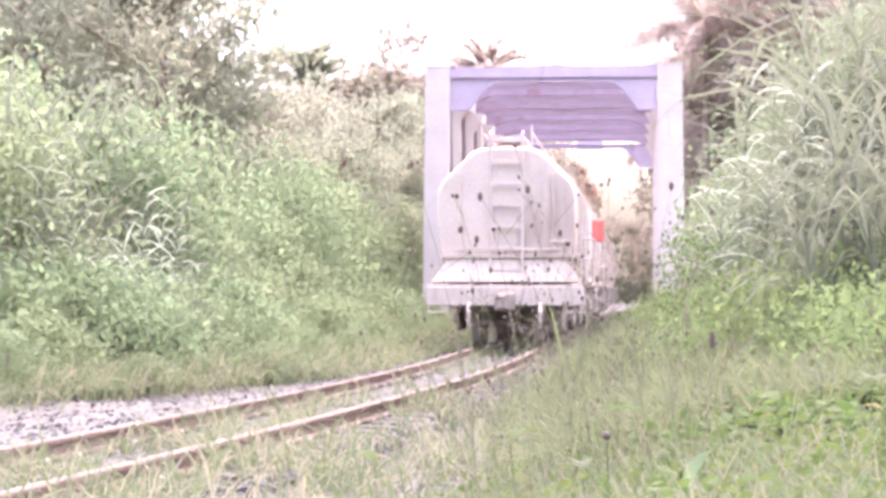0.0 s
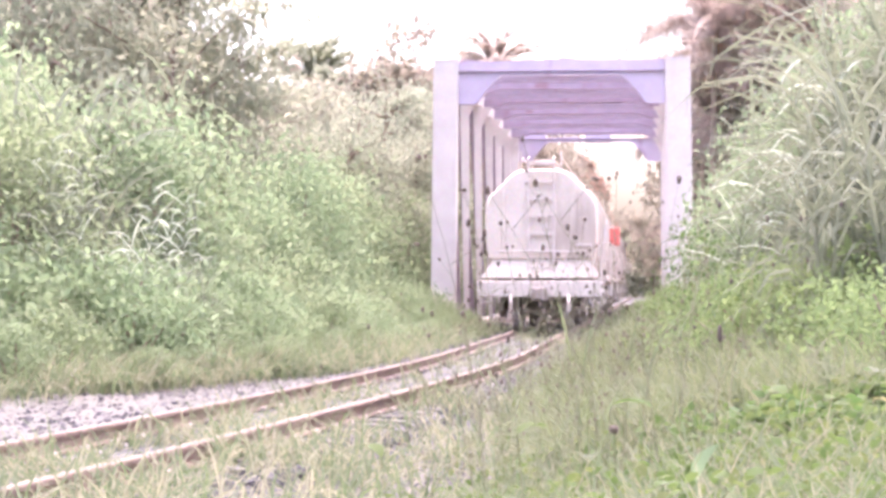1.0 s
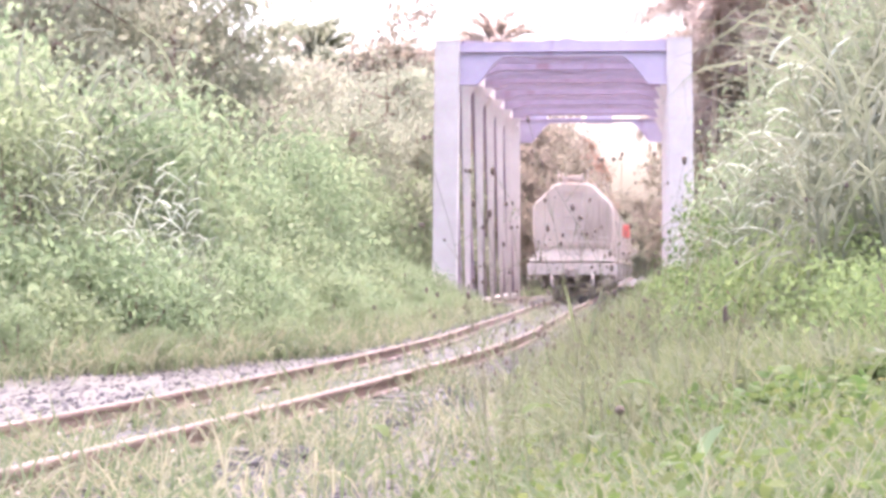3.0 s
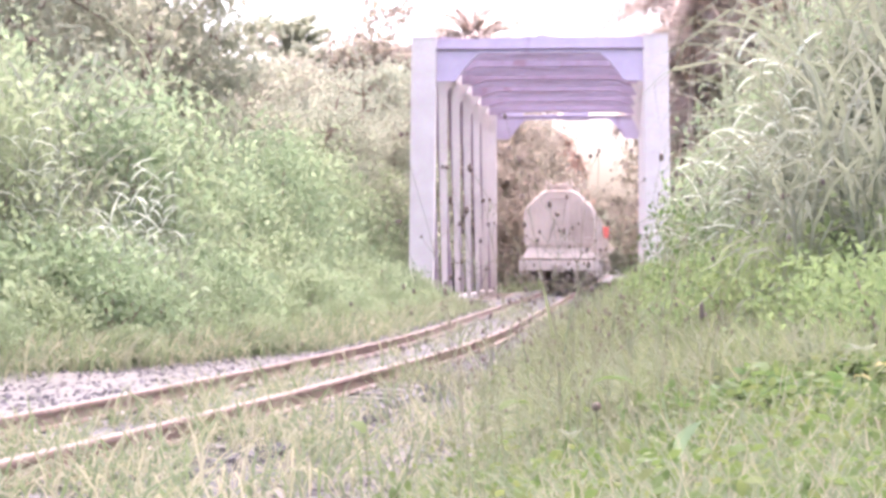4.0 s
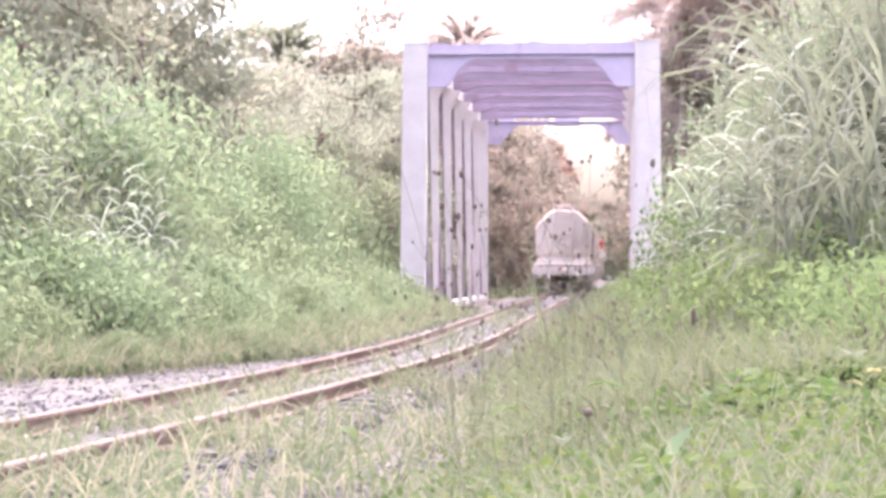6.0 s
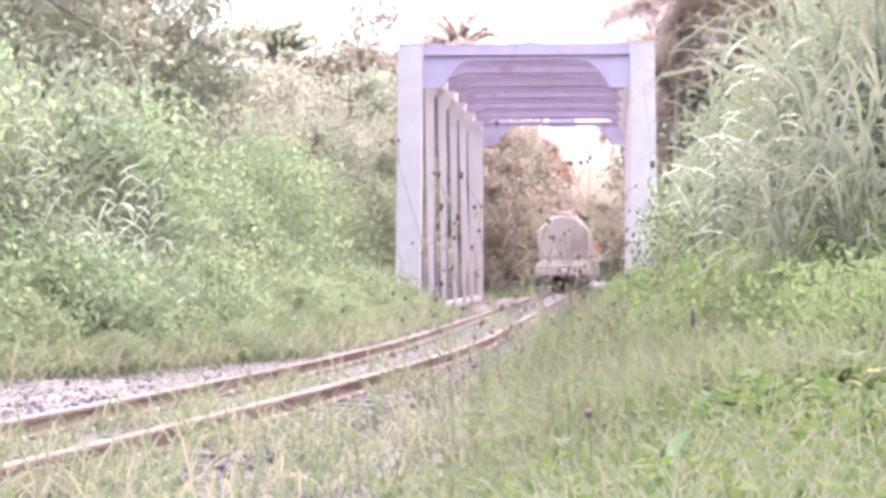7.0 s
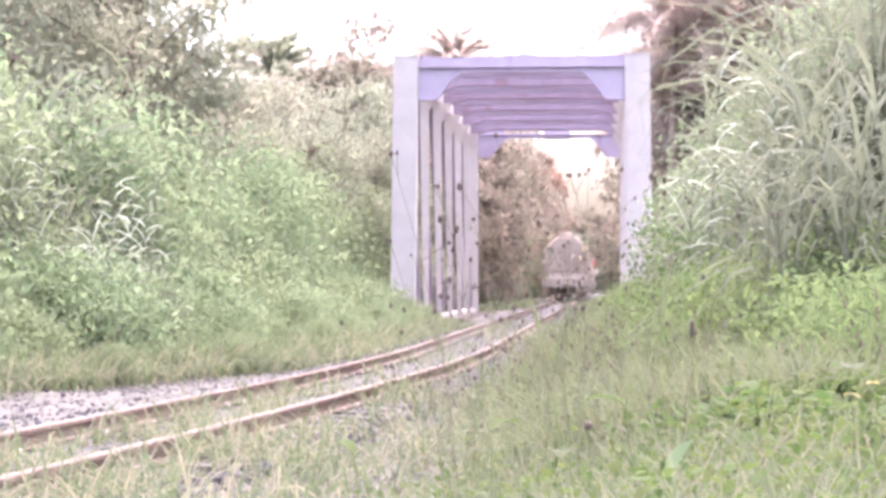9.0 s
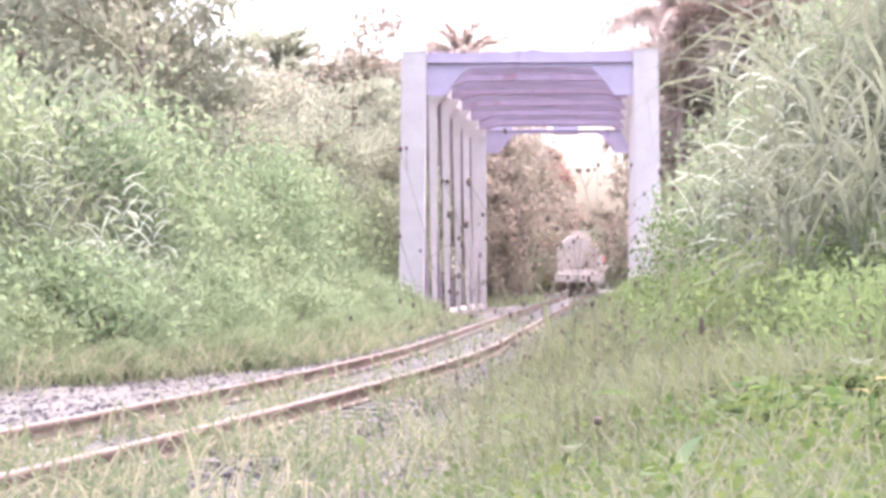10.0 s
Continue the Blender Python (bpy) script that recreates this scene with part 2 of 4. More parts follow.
def build_track():
    track = tagged(new("railway_track"), "single metre-gauge railway track, rusty rails on stone ballast", "railway track", kind="structure")
    bed = sweep([(-2.2, -0.34), (-1.5, -0.165), (-0.6, -0.15), (0.6, -0.15), (1.1, -0.165), (1.5, -0.36)], -40, 240, 1.0, M_BALLAST, "ballast_bed", track)
    for sgn in (-1, 1):
        c = sgn * RAIL_AT
        prof = [(-.055, -.13), (.055, -.13), (.055, -.118), (.009, -.108), (.009, -.038), (.031, -.03), (.031, -.006), (.024, -.001), (-.024, -.001), (-.031, -.006), (-.031, -.03), (-.009, -.038), (-.009, -.108), (-.055, -.118)]
        rail = sweep([(c + u, z) for u, z in prof], -40, 240, 0.6, M_RAIL, "rail", track)
        tagged(rail, "rust-brown steel rail with a polished running edge")
        head = sweep([(c + u, z) for u, z in [(-.022, -.002), (.022, -.002), (.022, .003), (-.022, .003)]], -40, 240, 0.6, M_RAILTOP, "running_surface", rail)
    bm = slab([(-1.0, -0.28), (1.0, -0.28), (1.0, -0.145), (0.85, -0.13), (0.4, -0.135), (0.3, -0.16), (-0.3, -0.16), (-0.4, -0.135), (-0.85, -0.13), (-1.0, -0.145)], -0.11, 0.11)
    first = part("sleeper", bm, M_SLEEPER, track)
    clip = bmesh.new()
    for c in (-RAIL_AT, RAIL_AT):
        for s in (-1, 1):
            box(clip, (c + s * .085, 0, -.118), (.05, .1, .035), .008)
    clips = part("rail_clips", clip, M_IRON, first)
    y, k = -39.9, 0
    while y < 150:
        m = track_pose(y)
        if k == 0:
            first.matrix_basis = m
        else:
            s = share("sleeper", first.data, track, m)
            if 0 < y < 60:
                share("rail_clips", clips.data, s, Matrix())
        y += 0.65
        k += 1


build_track()


# ---- the bridge ----
BY = 65.0
SPAN, BAY = 30.0, 5.0
HALF_IN = 2.77
VERTICALS = (3.9, 9.1, 14.3, 19.3, 24.3)


def portal_outline(top_l, top_r):
    z0, z1 = 5.88, 6.64
    w = HALF_IN
    knee = [(-w, z0), (-w + 0.48, z0)]
    for i in range(7):
        k = i / 6
        knee.append((-w + 0.55 + 0.62 * k, z0 + 0.06 + (z1 - z0 - 0.06) * (k * 0.55 + 0.45 * math.sin(k * math.pi / 2))))
    knee.append((-w + 1.35, z1 + 0.005))
    return knee + [(-x, z) for x, z in reversed(knee)] + [(w, top_r), (0.5, top_r), (0.1, top_r + 0.06), (-0.05, top_r + 0.06), (-0.07, top_r + 0.01), (-0.45, top_r + 0.03), (-0.47, top_l + 0.06), (-1.6, top_l + 0.02), (-w, top_l)]


def flange(outline, y0, y1, t):
    """A strip that runs along the lower edge of a portal plate."""
    bm = bmesh.new()
    low = [p for p in outline if p[1] < 6.7]
    a = [[bm.verts.new((x, y, z - dz)) for x, z in low] for y, dz in ((y0, 0), (y1, 0), (y1, t), (y0, t))]
    for i in range(len(low) - 1):
        for j in range(4):
            k = (j + 1) % 4
            bm.faces.new((a[j][i], a[j][i + 1], a[k][i + 1], a[k][i]))
    bm.faces.new([a[j][0] for j in range(4)])
    bm.faces.new([a[j][-1] for j in range(4)])
    bmesh.ops.recalc_face_normals(bm, faces=bm.faces[:])
    return bm


def tapered(bm, s):
    """Narrows a vertical post towards its foot."""
    for v in bm.verts:
        k = min(1.0, max(0.0, v.co.z / 6.2))
        v.co.x = s * (2.77 + (abs(v.co.x) - 2.77) * (.45 + .55 * k))


def build_bridge():
    br = tagged(new("truss_bridge"), "white and faded blue steel through-truss railway bridge", "bridge")
    br.matrix_basis = track_pose(BY)
    for y0, lean in ((0.0, 1), (SPAN, 0)):
        for s, top in ((-1, 7.04), (1, 7.08)):
            bm = bmesh.new()
            box(bm, (s * 3.105, y0 + .2, (top - .25) / 2), (.66, .4, top + .25), .012)
            for v in bm.verts:
                v.co.x += s * 0.012 * lean * (7.0 - v.co.z)
            post = part("end_post", bm, M_WHITE, br, "broad white-painted end post")
            cap = boxed((s * 3.105, y0 + .2, top + .012), (.7, .44, .025), .006)
            part("cap_plate", cap, M_WHITE, post)
        o = portal_outline(6.99, 7.05) if lean else portal_outline(6.76, 6.76)
        strut = part("portal_strut", slab(o, y0 + .1, y0 + .13), M_BLUE, br, "blue portal plate with chamfered knees")
        part("flange", flange(o, y0 + .0, y0 + .26, .025), M_BLUE, strut)
        part("top_angle", boxed((0, y0 + .13, 6.74), (5.5, .24, .03), .005), M_MAUVE, strut)
    for s in (-1, 1):
        bm = bmesh.new()
        box(bm, (s * 3.03, SPAN / 2 + .2, 6.7), (.36, SPAN - .5, .42), .01)
        part("top_chord", bm, M_WHITE, br)
        bm = bmesh.new()
        box(bm, (s * 3.03, SPAN / 2 + .2, -.2), (.36, SPAN - .5, .3), .01)
        part("bottom_chord", bm, M_WHITE, br)
        for y in VERTICALS:
            bm = bmesh.new()
            box(bm, (s * 2.85, y, 3.0), (.02, .236, 7.0), .004)
            tapered(bm, s)
            post = part("vertical_post", bm, M_WHITE, br)
            for dy in (-.13, .13):
                bm = bmesh.new()
                box(bm, (s * 2.9, y + dy, 3.0), (.26, .022, 7.0), .004)
                tapered(bm, s)
                part("flange_plate", bm, M_WHITE, post)
            g = slab([(s * 2.79, 6.45), (s * 2.45, 6.45), (s * 2.79, 5.75)], y - .012, y + .012)
            part("gusset", g, M_WHITE, post)
    edges = (0.25, *VERTICALS, SPAN)
    # Diagonals are mauve to put shade into the gaps between the white posts.
    for s in (-1, 1):
        for y0, y1 in zip(edges, edges[1:]):
            a, b = Vector((0, y0 + .25, 6.45)), Vector((0, y1 - .2, .1))
            d = b - a
            rot = Matrix.Rotation(math.atan2(d.z, d.y), 4, "X")
            c = (a + b) / 2
            bm = boxed((s * 3.08, c.y, c.z), (.2, d.length, .3), .006, rot)
            part("diagonal", bm, M_MAUVE, br, "diagonal brace in a mauve-grey that stands for shade")
    for k in range(1, 6):
        o = [(-HALF_IN, 6.45), (-HALF_IN + .4, 6.5), (-HALF_IN + .8, 6.66), (HALF_IN - .8, 6.66), (HALF_IN - .4, 6.5), (HALF_IN, 6.45), (HALF_IN, 6.92), (-HALF_IN, 6.92)]
        beam = part("sway_beam", slab(o, k * BAY - .01, k * BAY + .01), M_MAUVE, br, "weathered mauve cross beam")
        part("flange", flange(o, k * BAY - .14, k * BAY + .14, .02), M_MAUVE, beam)
    for y in np.arange(.8, 28.1, .8):
        if abs(y / BAY - round(y / BAY)) > .06:
            part("purlin", boxed((0, float(y), 6.84), (5.4, .1, .17), .006), M_MAUVE, br)
    for k in range(6):
        for s in (-1, 1):
            a, b = Vector((-2.7 * s, k * BAY + .3, 6.95)), Vector((2.7 * s, (k + 1) * BAY - .3, 6.95))
            d = b - a
            part("lateral_brace", boxed(tuple((a + b) / 2 + Vector((0, 0, .05 + .04 * s))), (d.length, .12, .07), .006, Matrix.Rotation(math.atan2(d.y, d.x), 4, "Z")), M_MAUVE, br)
    for x0, x1 in ((-2.76, -1.72), (-.17, .83), (2.26, 2.76)):
        part("closing_plate", boxed(((x0 + x1) / 2, SPAN + .16, 6.82), (x1 - x0, .03, .5), .005), M_BLUE, br, "faded plate over the far portal")
    for k in range(7):
        part("floor_beam", boxed((0, k * BAY + .2, -.33), (5.6, .3, .3), .01), M_IRON, br)
    # pale concrete kerb at the mouth of the bridge
    for s in (-1,):
        bm = boxed((s * 2.3, -.6, -.22), (1.9, .7, .42), .03)
        b = part("bridge_abutment_kerb", bm, M_SLEEPER)
        b.matrix_basis = track_pose(BY)
        tagged(b, "pale concrete abutment block beside the rails", "kerb", kind="structure")


build_bridge()


# ---- the train ----
WAGON_LEN = 11.2


def wagon_section(z_low):
    """Hopper section with sloping roof sides, (x, z), from the lower left round to the lower right."""
    pts = [(-1.1, z_low), (-1.2, 1.75), (-1.22, 2.3), (-1.21, 2.74), (-1.13, 2.92), (-0.62, 3.42), (-0.45, 3.5), (0, 3.53)]
    return pts + [(-x, z) for x, z in reversed(pts[:-1])]


def wheel_bm():
    bm = bmesh.new()
    rod(bm, (-.02, 0, 0), (.09, 0, 0), .42, 24)
    rod(bm, (-.05, 0, 0), (-.02, 0, 0), .45, 24)
    rod(bm, (.09, 0, 0), (.12, 0, 0), .14, 12)
    return bm


def build_wagon(tail):
    wg = tagged(new("hopper_wagon"), "dusty cream bulk hopper wagon with end ladder" + (" and red tail marker" if tail else ""), "railway wagon", "wagons of the train")
    # body: swept section, ends pulled in a little at the roof
    bm = bmesh.new()
    rings = []
    for y, k, zl in ((0.55, .975, 1.5), (0.58, .992, 1.45), (0.66, 1, 1.42), (3.8, 1, 1.0), (5.6, 1, 1.0), (7.4, 1, 1.0), (10.54, 1, 1.42), (10.62, .992, 1.45), (10.65, .975, 1.5)):
        rings.append([bm.verts.new((x * k, y, 1.45 + (z - 1.45) * (k if z > 1.45 else 1))) for x, z in wagon_section(zl)])
    n = len(rings[0])
    for a, b in zip(rings, rings[1:]):
        for i in range(n):
            bm.faces.new((a[i], a[(i + 1) % n], b[(i + 1) % n], b[i]))
    bm.faces.new(rings[0])
    bm.faces.new(list(reversed(rings[-1])))
    bmesh.ops.recalc_face_normals(bm, faces=bm.faces[:])
    body = part("body", bm, M_WAGON, wg)
    for y in np.arange(1.4, 10.2, 1.1):
        bm = bmesh.new()
        sec = [(x * 1.0, z) for x, z in wagon_section(1.15)]
        ins = [(x * 1.03, z + (.04 if z > 2.5 else 0)) for x, z in sec]
        a = [[bm.verts.new((x, yy, z)) for x, z in ring] for ring, yy in ((sec, y), (ins, y), (ins, y + .07), (sec, y + .07))]
        for i in range(n - 1):
            for j in range(3):
                bm.faces.new((a[j][i], a[j][i + 1], a[j + 1][i + 1], a[j + 1][i]))
        part("side_rib", bm, M_WAGON, body)
    # sloping end sheets over the platforms
    for y0, s in ((0.56, -1), (10.64, 1)):
        bm = bmesh.new()
        v = [bm.verts.new(p) for p in ((-1.02, y0 + s * .02, 1.56), (1.02, y0 + s * .02, 1.56), (1.3, y0 + s * .16, 1.15), (-1.3, y0 + s * .16, 1.15),
                                       (-.98, y0 - s * .05, 1.5), (.98, y0 - s * .05, 1.5), (1.3, y0 - s * .05, 1.13), (-1.3, y0 - s * .05, 1.13))]
        for f in ((0, 1, 2, 3), (4, 5, 1, 0), (1, 5, 6, 2), (2, 6, 7, 3), (3, 7, 4, 0), (7, 6, 5, 4)):
            bm.faces.new([v[i] for i in f])
        bmesh.ops.recalc_face_normals(bm, faces=bm.faces[:])
        part("end_slope", bm, M_WAGON, wg)
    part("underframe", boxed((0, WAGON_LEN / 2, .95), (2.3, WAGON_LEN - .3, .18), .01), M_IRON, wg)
    for y in (0.06, WAGON_LEN - .06):
        hs = part("headstock", boxed((0, y, .9), (2.72, .12, .34), .02), M_WAGON2, wg, "pale dusty headstock beam")
        part("platform", boxed((0, y + (.25 if y < 1 else -.25), 1.085), (2.74, .5, .03), .006), M_IRON, wg)
        sgn = -1 if y < 1 else 1
        bm = boxed((0, y + sgn * .12, .8), (.34, .2, .3), .03)
        box(bm, (0, y + sgn * .3, .8), (.2, .3, .24), .04)
        box(bm, (.07, y + sgn * .46, .8), (.1, .12, .28), .03)
        part("coupler", bm, M_IRON, hs)
        for x in (-.62, .62):
            bm = bmesh.new()
            pts = [(x, y + sgn * .08, .78), (x, y + sgn * .2, .6), (x, y + sgn * .2, .45), (x * .95, y + sgn * .14, .38)]
            for p, q in zip(pts, pts[1:]):
                rod(bm, p, q, .035, 8)
            part("brake_hose", bm, M_WAGON2, hs)
        for x in (-1.2, 1.2):
            bm = boxed((x, y + sgn * .01, .62), (.3, .05, .03), .006)
            for dx in (-.13, .13):
                box(bm, (x + dx, y + sgn * .01, .72), (.03, .04, .22), .005)
            part("step", bm, M_WAGON2, hs)
    # end ladder
    y = .46
    lad = part("ladder", boxed((-.28, y, 2.4), (.05, .035, 2.7), .006), M_WAGON2, wg, "pale steel end ladder with raised grab rails")
    part("stile", boxed((.28, y, 2.4), (.05, .035, 2.7), .006), M_WAGON2, lad)
    for z in np.arange(1.36, 3.7, .375):
        part("rung", boxed((0, y, float(z)), (.52, .03, .055), .006), M_WAGON2, lad)
    for x_ in (-.82, .82):
        part("end_stanchion", boxed((x_, .53, 2.3), (.07, .05, 1.5), .008), M_WAGON, body)
    part("end_sill", boxed((0, .52, 1.6), (2.3, .07, .07), .01), M_WAGON, body)
    for x_, z_ in ((-.28, 3.78), (.28, 3.78)):
        bm = bmesh.new()
        rod(bm, (x_, y, z_ - .06), (x_, y + .35, z_ + .02), .018, 6)
        rod(bm, (x_, y + .35, z_ + .02), (x_, y + .45, 3.5), .018, 6)
        part("ladder_hoop", bm, M_WAGON2, lad)
    part("grab_rail", boxed((.02, y - .02, 1.72), (1.9, .03, .04), .006), M_WAGON2, wg)
    part("grab_rail", boxed((.93, y - .02, 1.86), (.34, .03, .04), .006), M_WAGON2, wg)
    # walkway and posts on the roof
    part("roof_walkway", boxed((0, WAGON_LEN / 2, 3.68), (.62, 9.8, .03), .005), M_WAGON2, wg)
    for x in (-.44, .44):
        bm = bmesh.new()
        for yy in (.6, 10.6):
            rod(bm, (x, yy, 3.5), (x, yy, 3.9), .02)
        rod(bm, (x, .6, 3.78), (x, 10.6, 3.78), .014)
        part("roof_rail", bm, M_WAGON2, wg)
    for yy in (2.6, 5.6, 8.6):
        bm = bmesh.new()
        rod(bm, (0, yy, 3.58), (0, yy, 3.76), .3, 20)
        rod(bm, (0, yy, 3.76), (0, yy, 3.81), .24, 20)
        part("hatch", bm, M_WAGON, wg)
    # brake handwheel, side step frame and platform rail posts
    bm = bmesh.new()
    ring = [(1.42 + .19 * math.cos(a_), .42, 1.72 + .19 * math.sin(a_)) for a_ in np.linspace(0, 2 * math.pi, 17)]
    for p_, q_ in zip(ring, ring[1:]):
        rod(bm, p_, q_, .018, 6)
    for k in (0, 4, 8, 12):
        rod(bm, (1.42, .42, 1.72), ring[k], .012, 6)
    rod(bm, (1.42, .42, 1.72), (1.42, .8, 1.72), .02, 6)
    part("handwheel", bm, M_WAGON2, wg)
    for y_ in (.35, 3.4):
        bm = bmesh.new()
        for dy in (0, .38):
            rod(bm, (1.3, y_ + dy, .5), (1.3, y_ + dy, 2.1), .018, 6)
        for z_ in (.55, .85, 1.15, 1.45, 1.75):
            rod(bm, (1.3, y_, z_), (1.3, y_ + .38, z_), .014, 6)
        part("side_step_frame", bm, M_WAGON2, wg)
    for x_ in (-1.28, -.62, .62, 1.28):
        part("rail_post", rod(bmesh.new(), (x_, .1, 1.08), (x_, .1, 1.28), .016, 6), M_WAGON2, wg)
    # discharge chutes and brake gear along the sides
    for yy in (3.9, 7.3):
        bm = bmesh.new()
        r = bmesh.ops.create_cone(bm, cap_ends=True, segments=4, radius1=.35, radius2=1.5, depth=.6, matrix=Matrix.Translation((0, yy, .72)) @ Matrix.Rotation(math.pi / 4, 4, "Z"))
        part("discharge_chute", bm, M_WAGON, wg)
    bm = bmesh.new()
    rod(bm, (1.1, 1.0, .95), (1.1, 3.2, .85), .07)
    rod(bm, (1.24, .9, 1.3), (1.24, 10.2, 1.3), .03)
    rod(bm, (1.2, 5.2, .75), (1.2, 6.2, .75), .17, 14)
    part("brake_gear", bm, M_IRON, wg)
    # bogies
    for yc in (2.0, WAGON_LEN - 2.0):
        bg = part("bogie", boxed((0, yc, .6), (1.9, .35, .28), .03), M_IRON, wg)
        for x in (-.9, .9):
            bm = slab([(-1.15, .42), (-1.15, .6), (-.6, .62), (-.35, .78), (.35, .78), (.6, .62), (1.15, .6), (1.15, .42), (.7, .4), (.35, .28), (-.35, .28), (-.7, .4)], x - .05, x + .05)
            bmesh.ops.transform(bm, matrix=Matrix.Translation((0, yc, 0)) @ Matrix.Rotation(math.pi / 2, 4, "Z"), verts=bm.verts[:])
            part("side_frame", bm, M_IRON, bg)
    for k, yw in enumerate((1.1, 2.9, WAGON_LEN - 2.9, WAGON_LEN - 1.1)):
        ws = new("wheelset")
        ws.parent = wg
        ws.location = (0, yw, .42)
        for s in (-1, 1):
            bm = wheel_bm()
            if s < 0:
                bmesh.ops.scale(bm, vec=(-1, 1, 1), verts=bm.verts[:])
            bmesh.ops.translate(bm, vec=(s * .535, 0, 0), verts=bm.verts[:])
            bmesh.ops.recalc_face_normals(bm, faces=bm.faces[:])
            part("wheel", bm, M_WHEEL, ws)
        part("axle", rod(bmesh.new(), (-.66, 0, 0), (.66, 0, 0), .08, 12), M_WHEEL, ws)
    if tail:
        bm = bmesh.new()
        box(bm, (1.4, .5, 2.1), (.1, .05, .42), .01)
        box(bm, (1.42, .5, 2.0), (.3, .04, .05), .008)
        br = part("lamp_bracket", bm, M_WAGON2, wg)
        bm = boxed((1.6, .52, 2.04), (.22, .1, .4), .03)
        part("tail_marker", bm, M_RED, br, "red tail marker")
    return wg


TRAIN = []
PITCH = WAGON_LEN + .9
for i in range(5):
    TRAIN.append(build_wagon(True) if i == 0 else (build_wagon(False) if i == 1 else copy_thing(TRAIN[1], Matrix())))


# ---- plants: builders ----
class Soup:
    """Collects many small leaves or blades and makes one mesh of them."""

    def __init__(self, seed):
        self.r = np.random.RandomState(seed)
        self.v, self.f, self.n = [], [], 0

    def add(self, verts, faces):
        k, m = verts.shape[:2]
        self.v.append(verts.reshape(-1, 3))
        base = (self.n + np.arange(k) * m)[:, None]
        for face in faces:
            self.f += (base + np.array(face)[None, :]).tolist()
        self.n += k * m

    def leaves(self, pos, size, droop=0.3, wide=0.5, spread=1.0, oval=False):
        """Folded leaves at pos, pointed or oval."""
        n = len(pos)
        d = self.r.normal(size=(n, 3)) * (1, 1, spread)
        d[:, 2] -= droop
        d /= np.linalg.norm(d, axis=1)[:, None] + 1e-6
        up = self.r.normal(size=(n, 3)) * .5 + (0, 0, 1)
        side = np.cross(d, up)
        side /= np.linalg.norm(side, axis=1)[:, None] + 1e-6
        nor = np.cross(side, d)
        s = (size * self.r.uniform(.55, 1.35, n))[:, None]
        mid = pos + d * s * .45
        tip = pos + d * s - nor * s * .12
        q = np.stack([pos, mid - side * s * wide * .5 + nor * s * .08, tip, mid + side * s * wide * .5 + nor * s * .08], 1)
        if oval:
            low, high = pos + d * s * .22, pos + d * s * .72
            rim = [pos] + [c + sg * side * s * wide * k + nor * s * .1 * k for sg, row in ((-1, ((low, .36), (mid, .5), (high, .36))), (1, ((high, .36), (mid, .5), (low, .36)))) for c, k in row]
            rim.insert(4, tip)
            self.add(np.stack(rim, 1), [(0, 1, 2, 6), (0, 6, 7), (2, 3, 5, 6), (3, 4, 5)])
        else:
            self.add(q, [(0, 1, 2), (0, 2, 3)])

    def blades(self, pos, length, width, lean, bend=0.6, heading=None, flat=None):
        """Arching blades that grow from pos. lean: first angle from upright; bend: how much more it turns over."""
        n = len(pos)
        a = self.r.uniform(0, 2 * math.pi, n) if heading is None else heading
        ln = length * self.r.uniform(.6, 1.25, n)
        w = width * self.r.uniform(.7, 1.3, n)
        th = lean * self.r.uniform(.3, 1.4, n)
        bd = bend * self.r.uniform(.4, 1.5, n)
        hx = np.stack([np.cos(a), np.sin(a), np.zeros(n)], 1)
        sd = np.stack([-np.sin(a), np.cos(a), np.zeros(n)], 1)
        tw = self.r.uniform(-.6, .6, n)[:, None]
        sd = sd * np.cos(tw) + np.array([0, 0, 1]) * np.sin(tw)
        p, rows, seg = pos.copy(), [], 4
        for i in range(seg + 1):
            k = i / seg
            ww = (w * (1 - k ** 1.8) * (.55 + .9 * min(k * 2, 1) * .5))[:, None]
            if i < seg:
                rows += [p - sd * ww, p + sd * ww]
            else:
                rows += [p]
            t2 = th + bd * (k + .5 / seg) * 1.5
            p = p + (hx * np.sin(t2)[:, None] + np.array([0, 0, 1]) * np.cos(t2)[:, None]) * (ln / seg)[:, None]
        self.add(np.stack(rows, 1), [(0, 1, 3, 2), (2, 3, 5, 4), (4, 5, 7, 6), (6, 7, 8)])

    def make(self, name, material, parent=None):
        return pieces(name, np.concatenate(self.v).tolist(), self.f, material, parent)


def stems(name, lines, material, parent, sides=6):
    """Tapered round stems through lists of (point, radius)."""
    vs, fs = [], []
    for line in lines:
        b0 = len(vs)
        for j, (p, r) in enumerate(line):
            q = Vector(line[min(j + 1, len(line) - 1)][0]) - Vector(line[max(j - 1, 0)][0])
            rot = q.to_track_quat("Z", "Y")
            for i in range(sides):
                a = 2 * math.pi * i / sides
                vs.append(tuple(Vector(p) + rot @ Vector((r * math.cos(a), r * math.sin(a), 0))))
        for j in range(len(line) - 1):
            for i in range(sides):
                k = (i + 1) % sides
                fs.append((b0 + j * sides + i, b0 + j * sides + k, b0 + (j + 1) * sides + k, b0 + (j + 1) * sides + i))
    return pieces(name, vs, fs, material, parent, smooth=True)


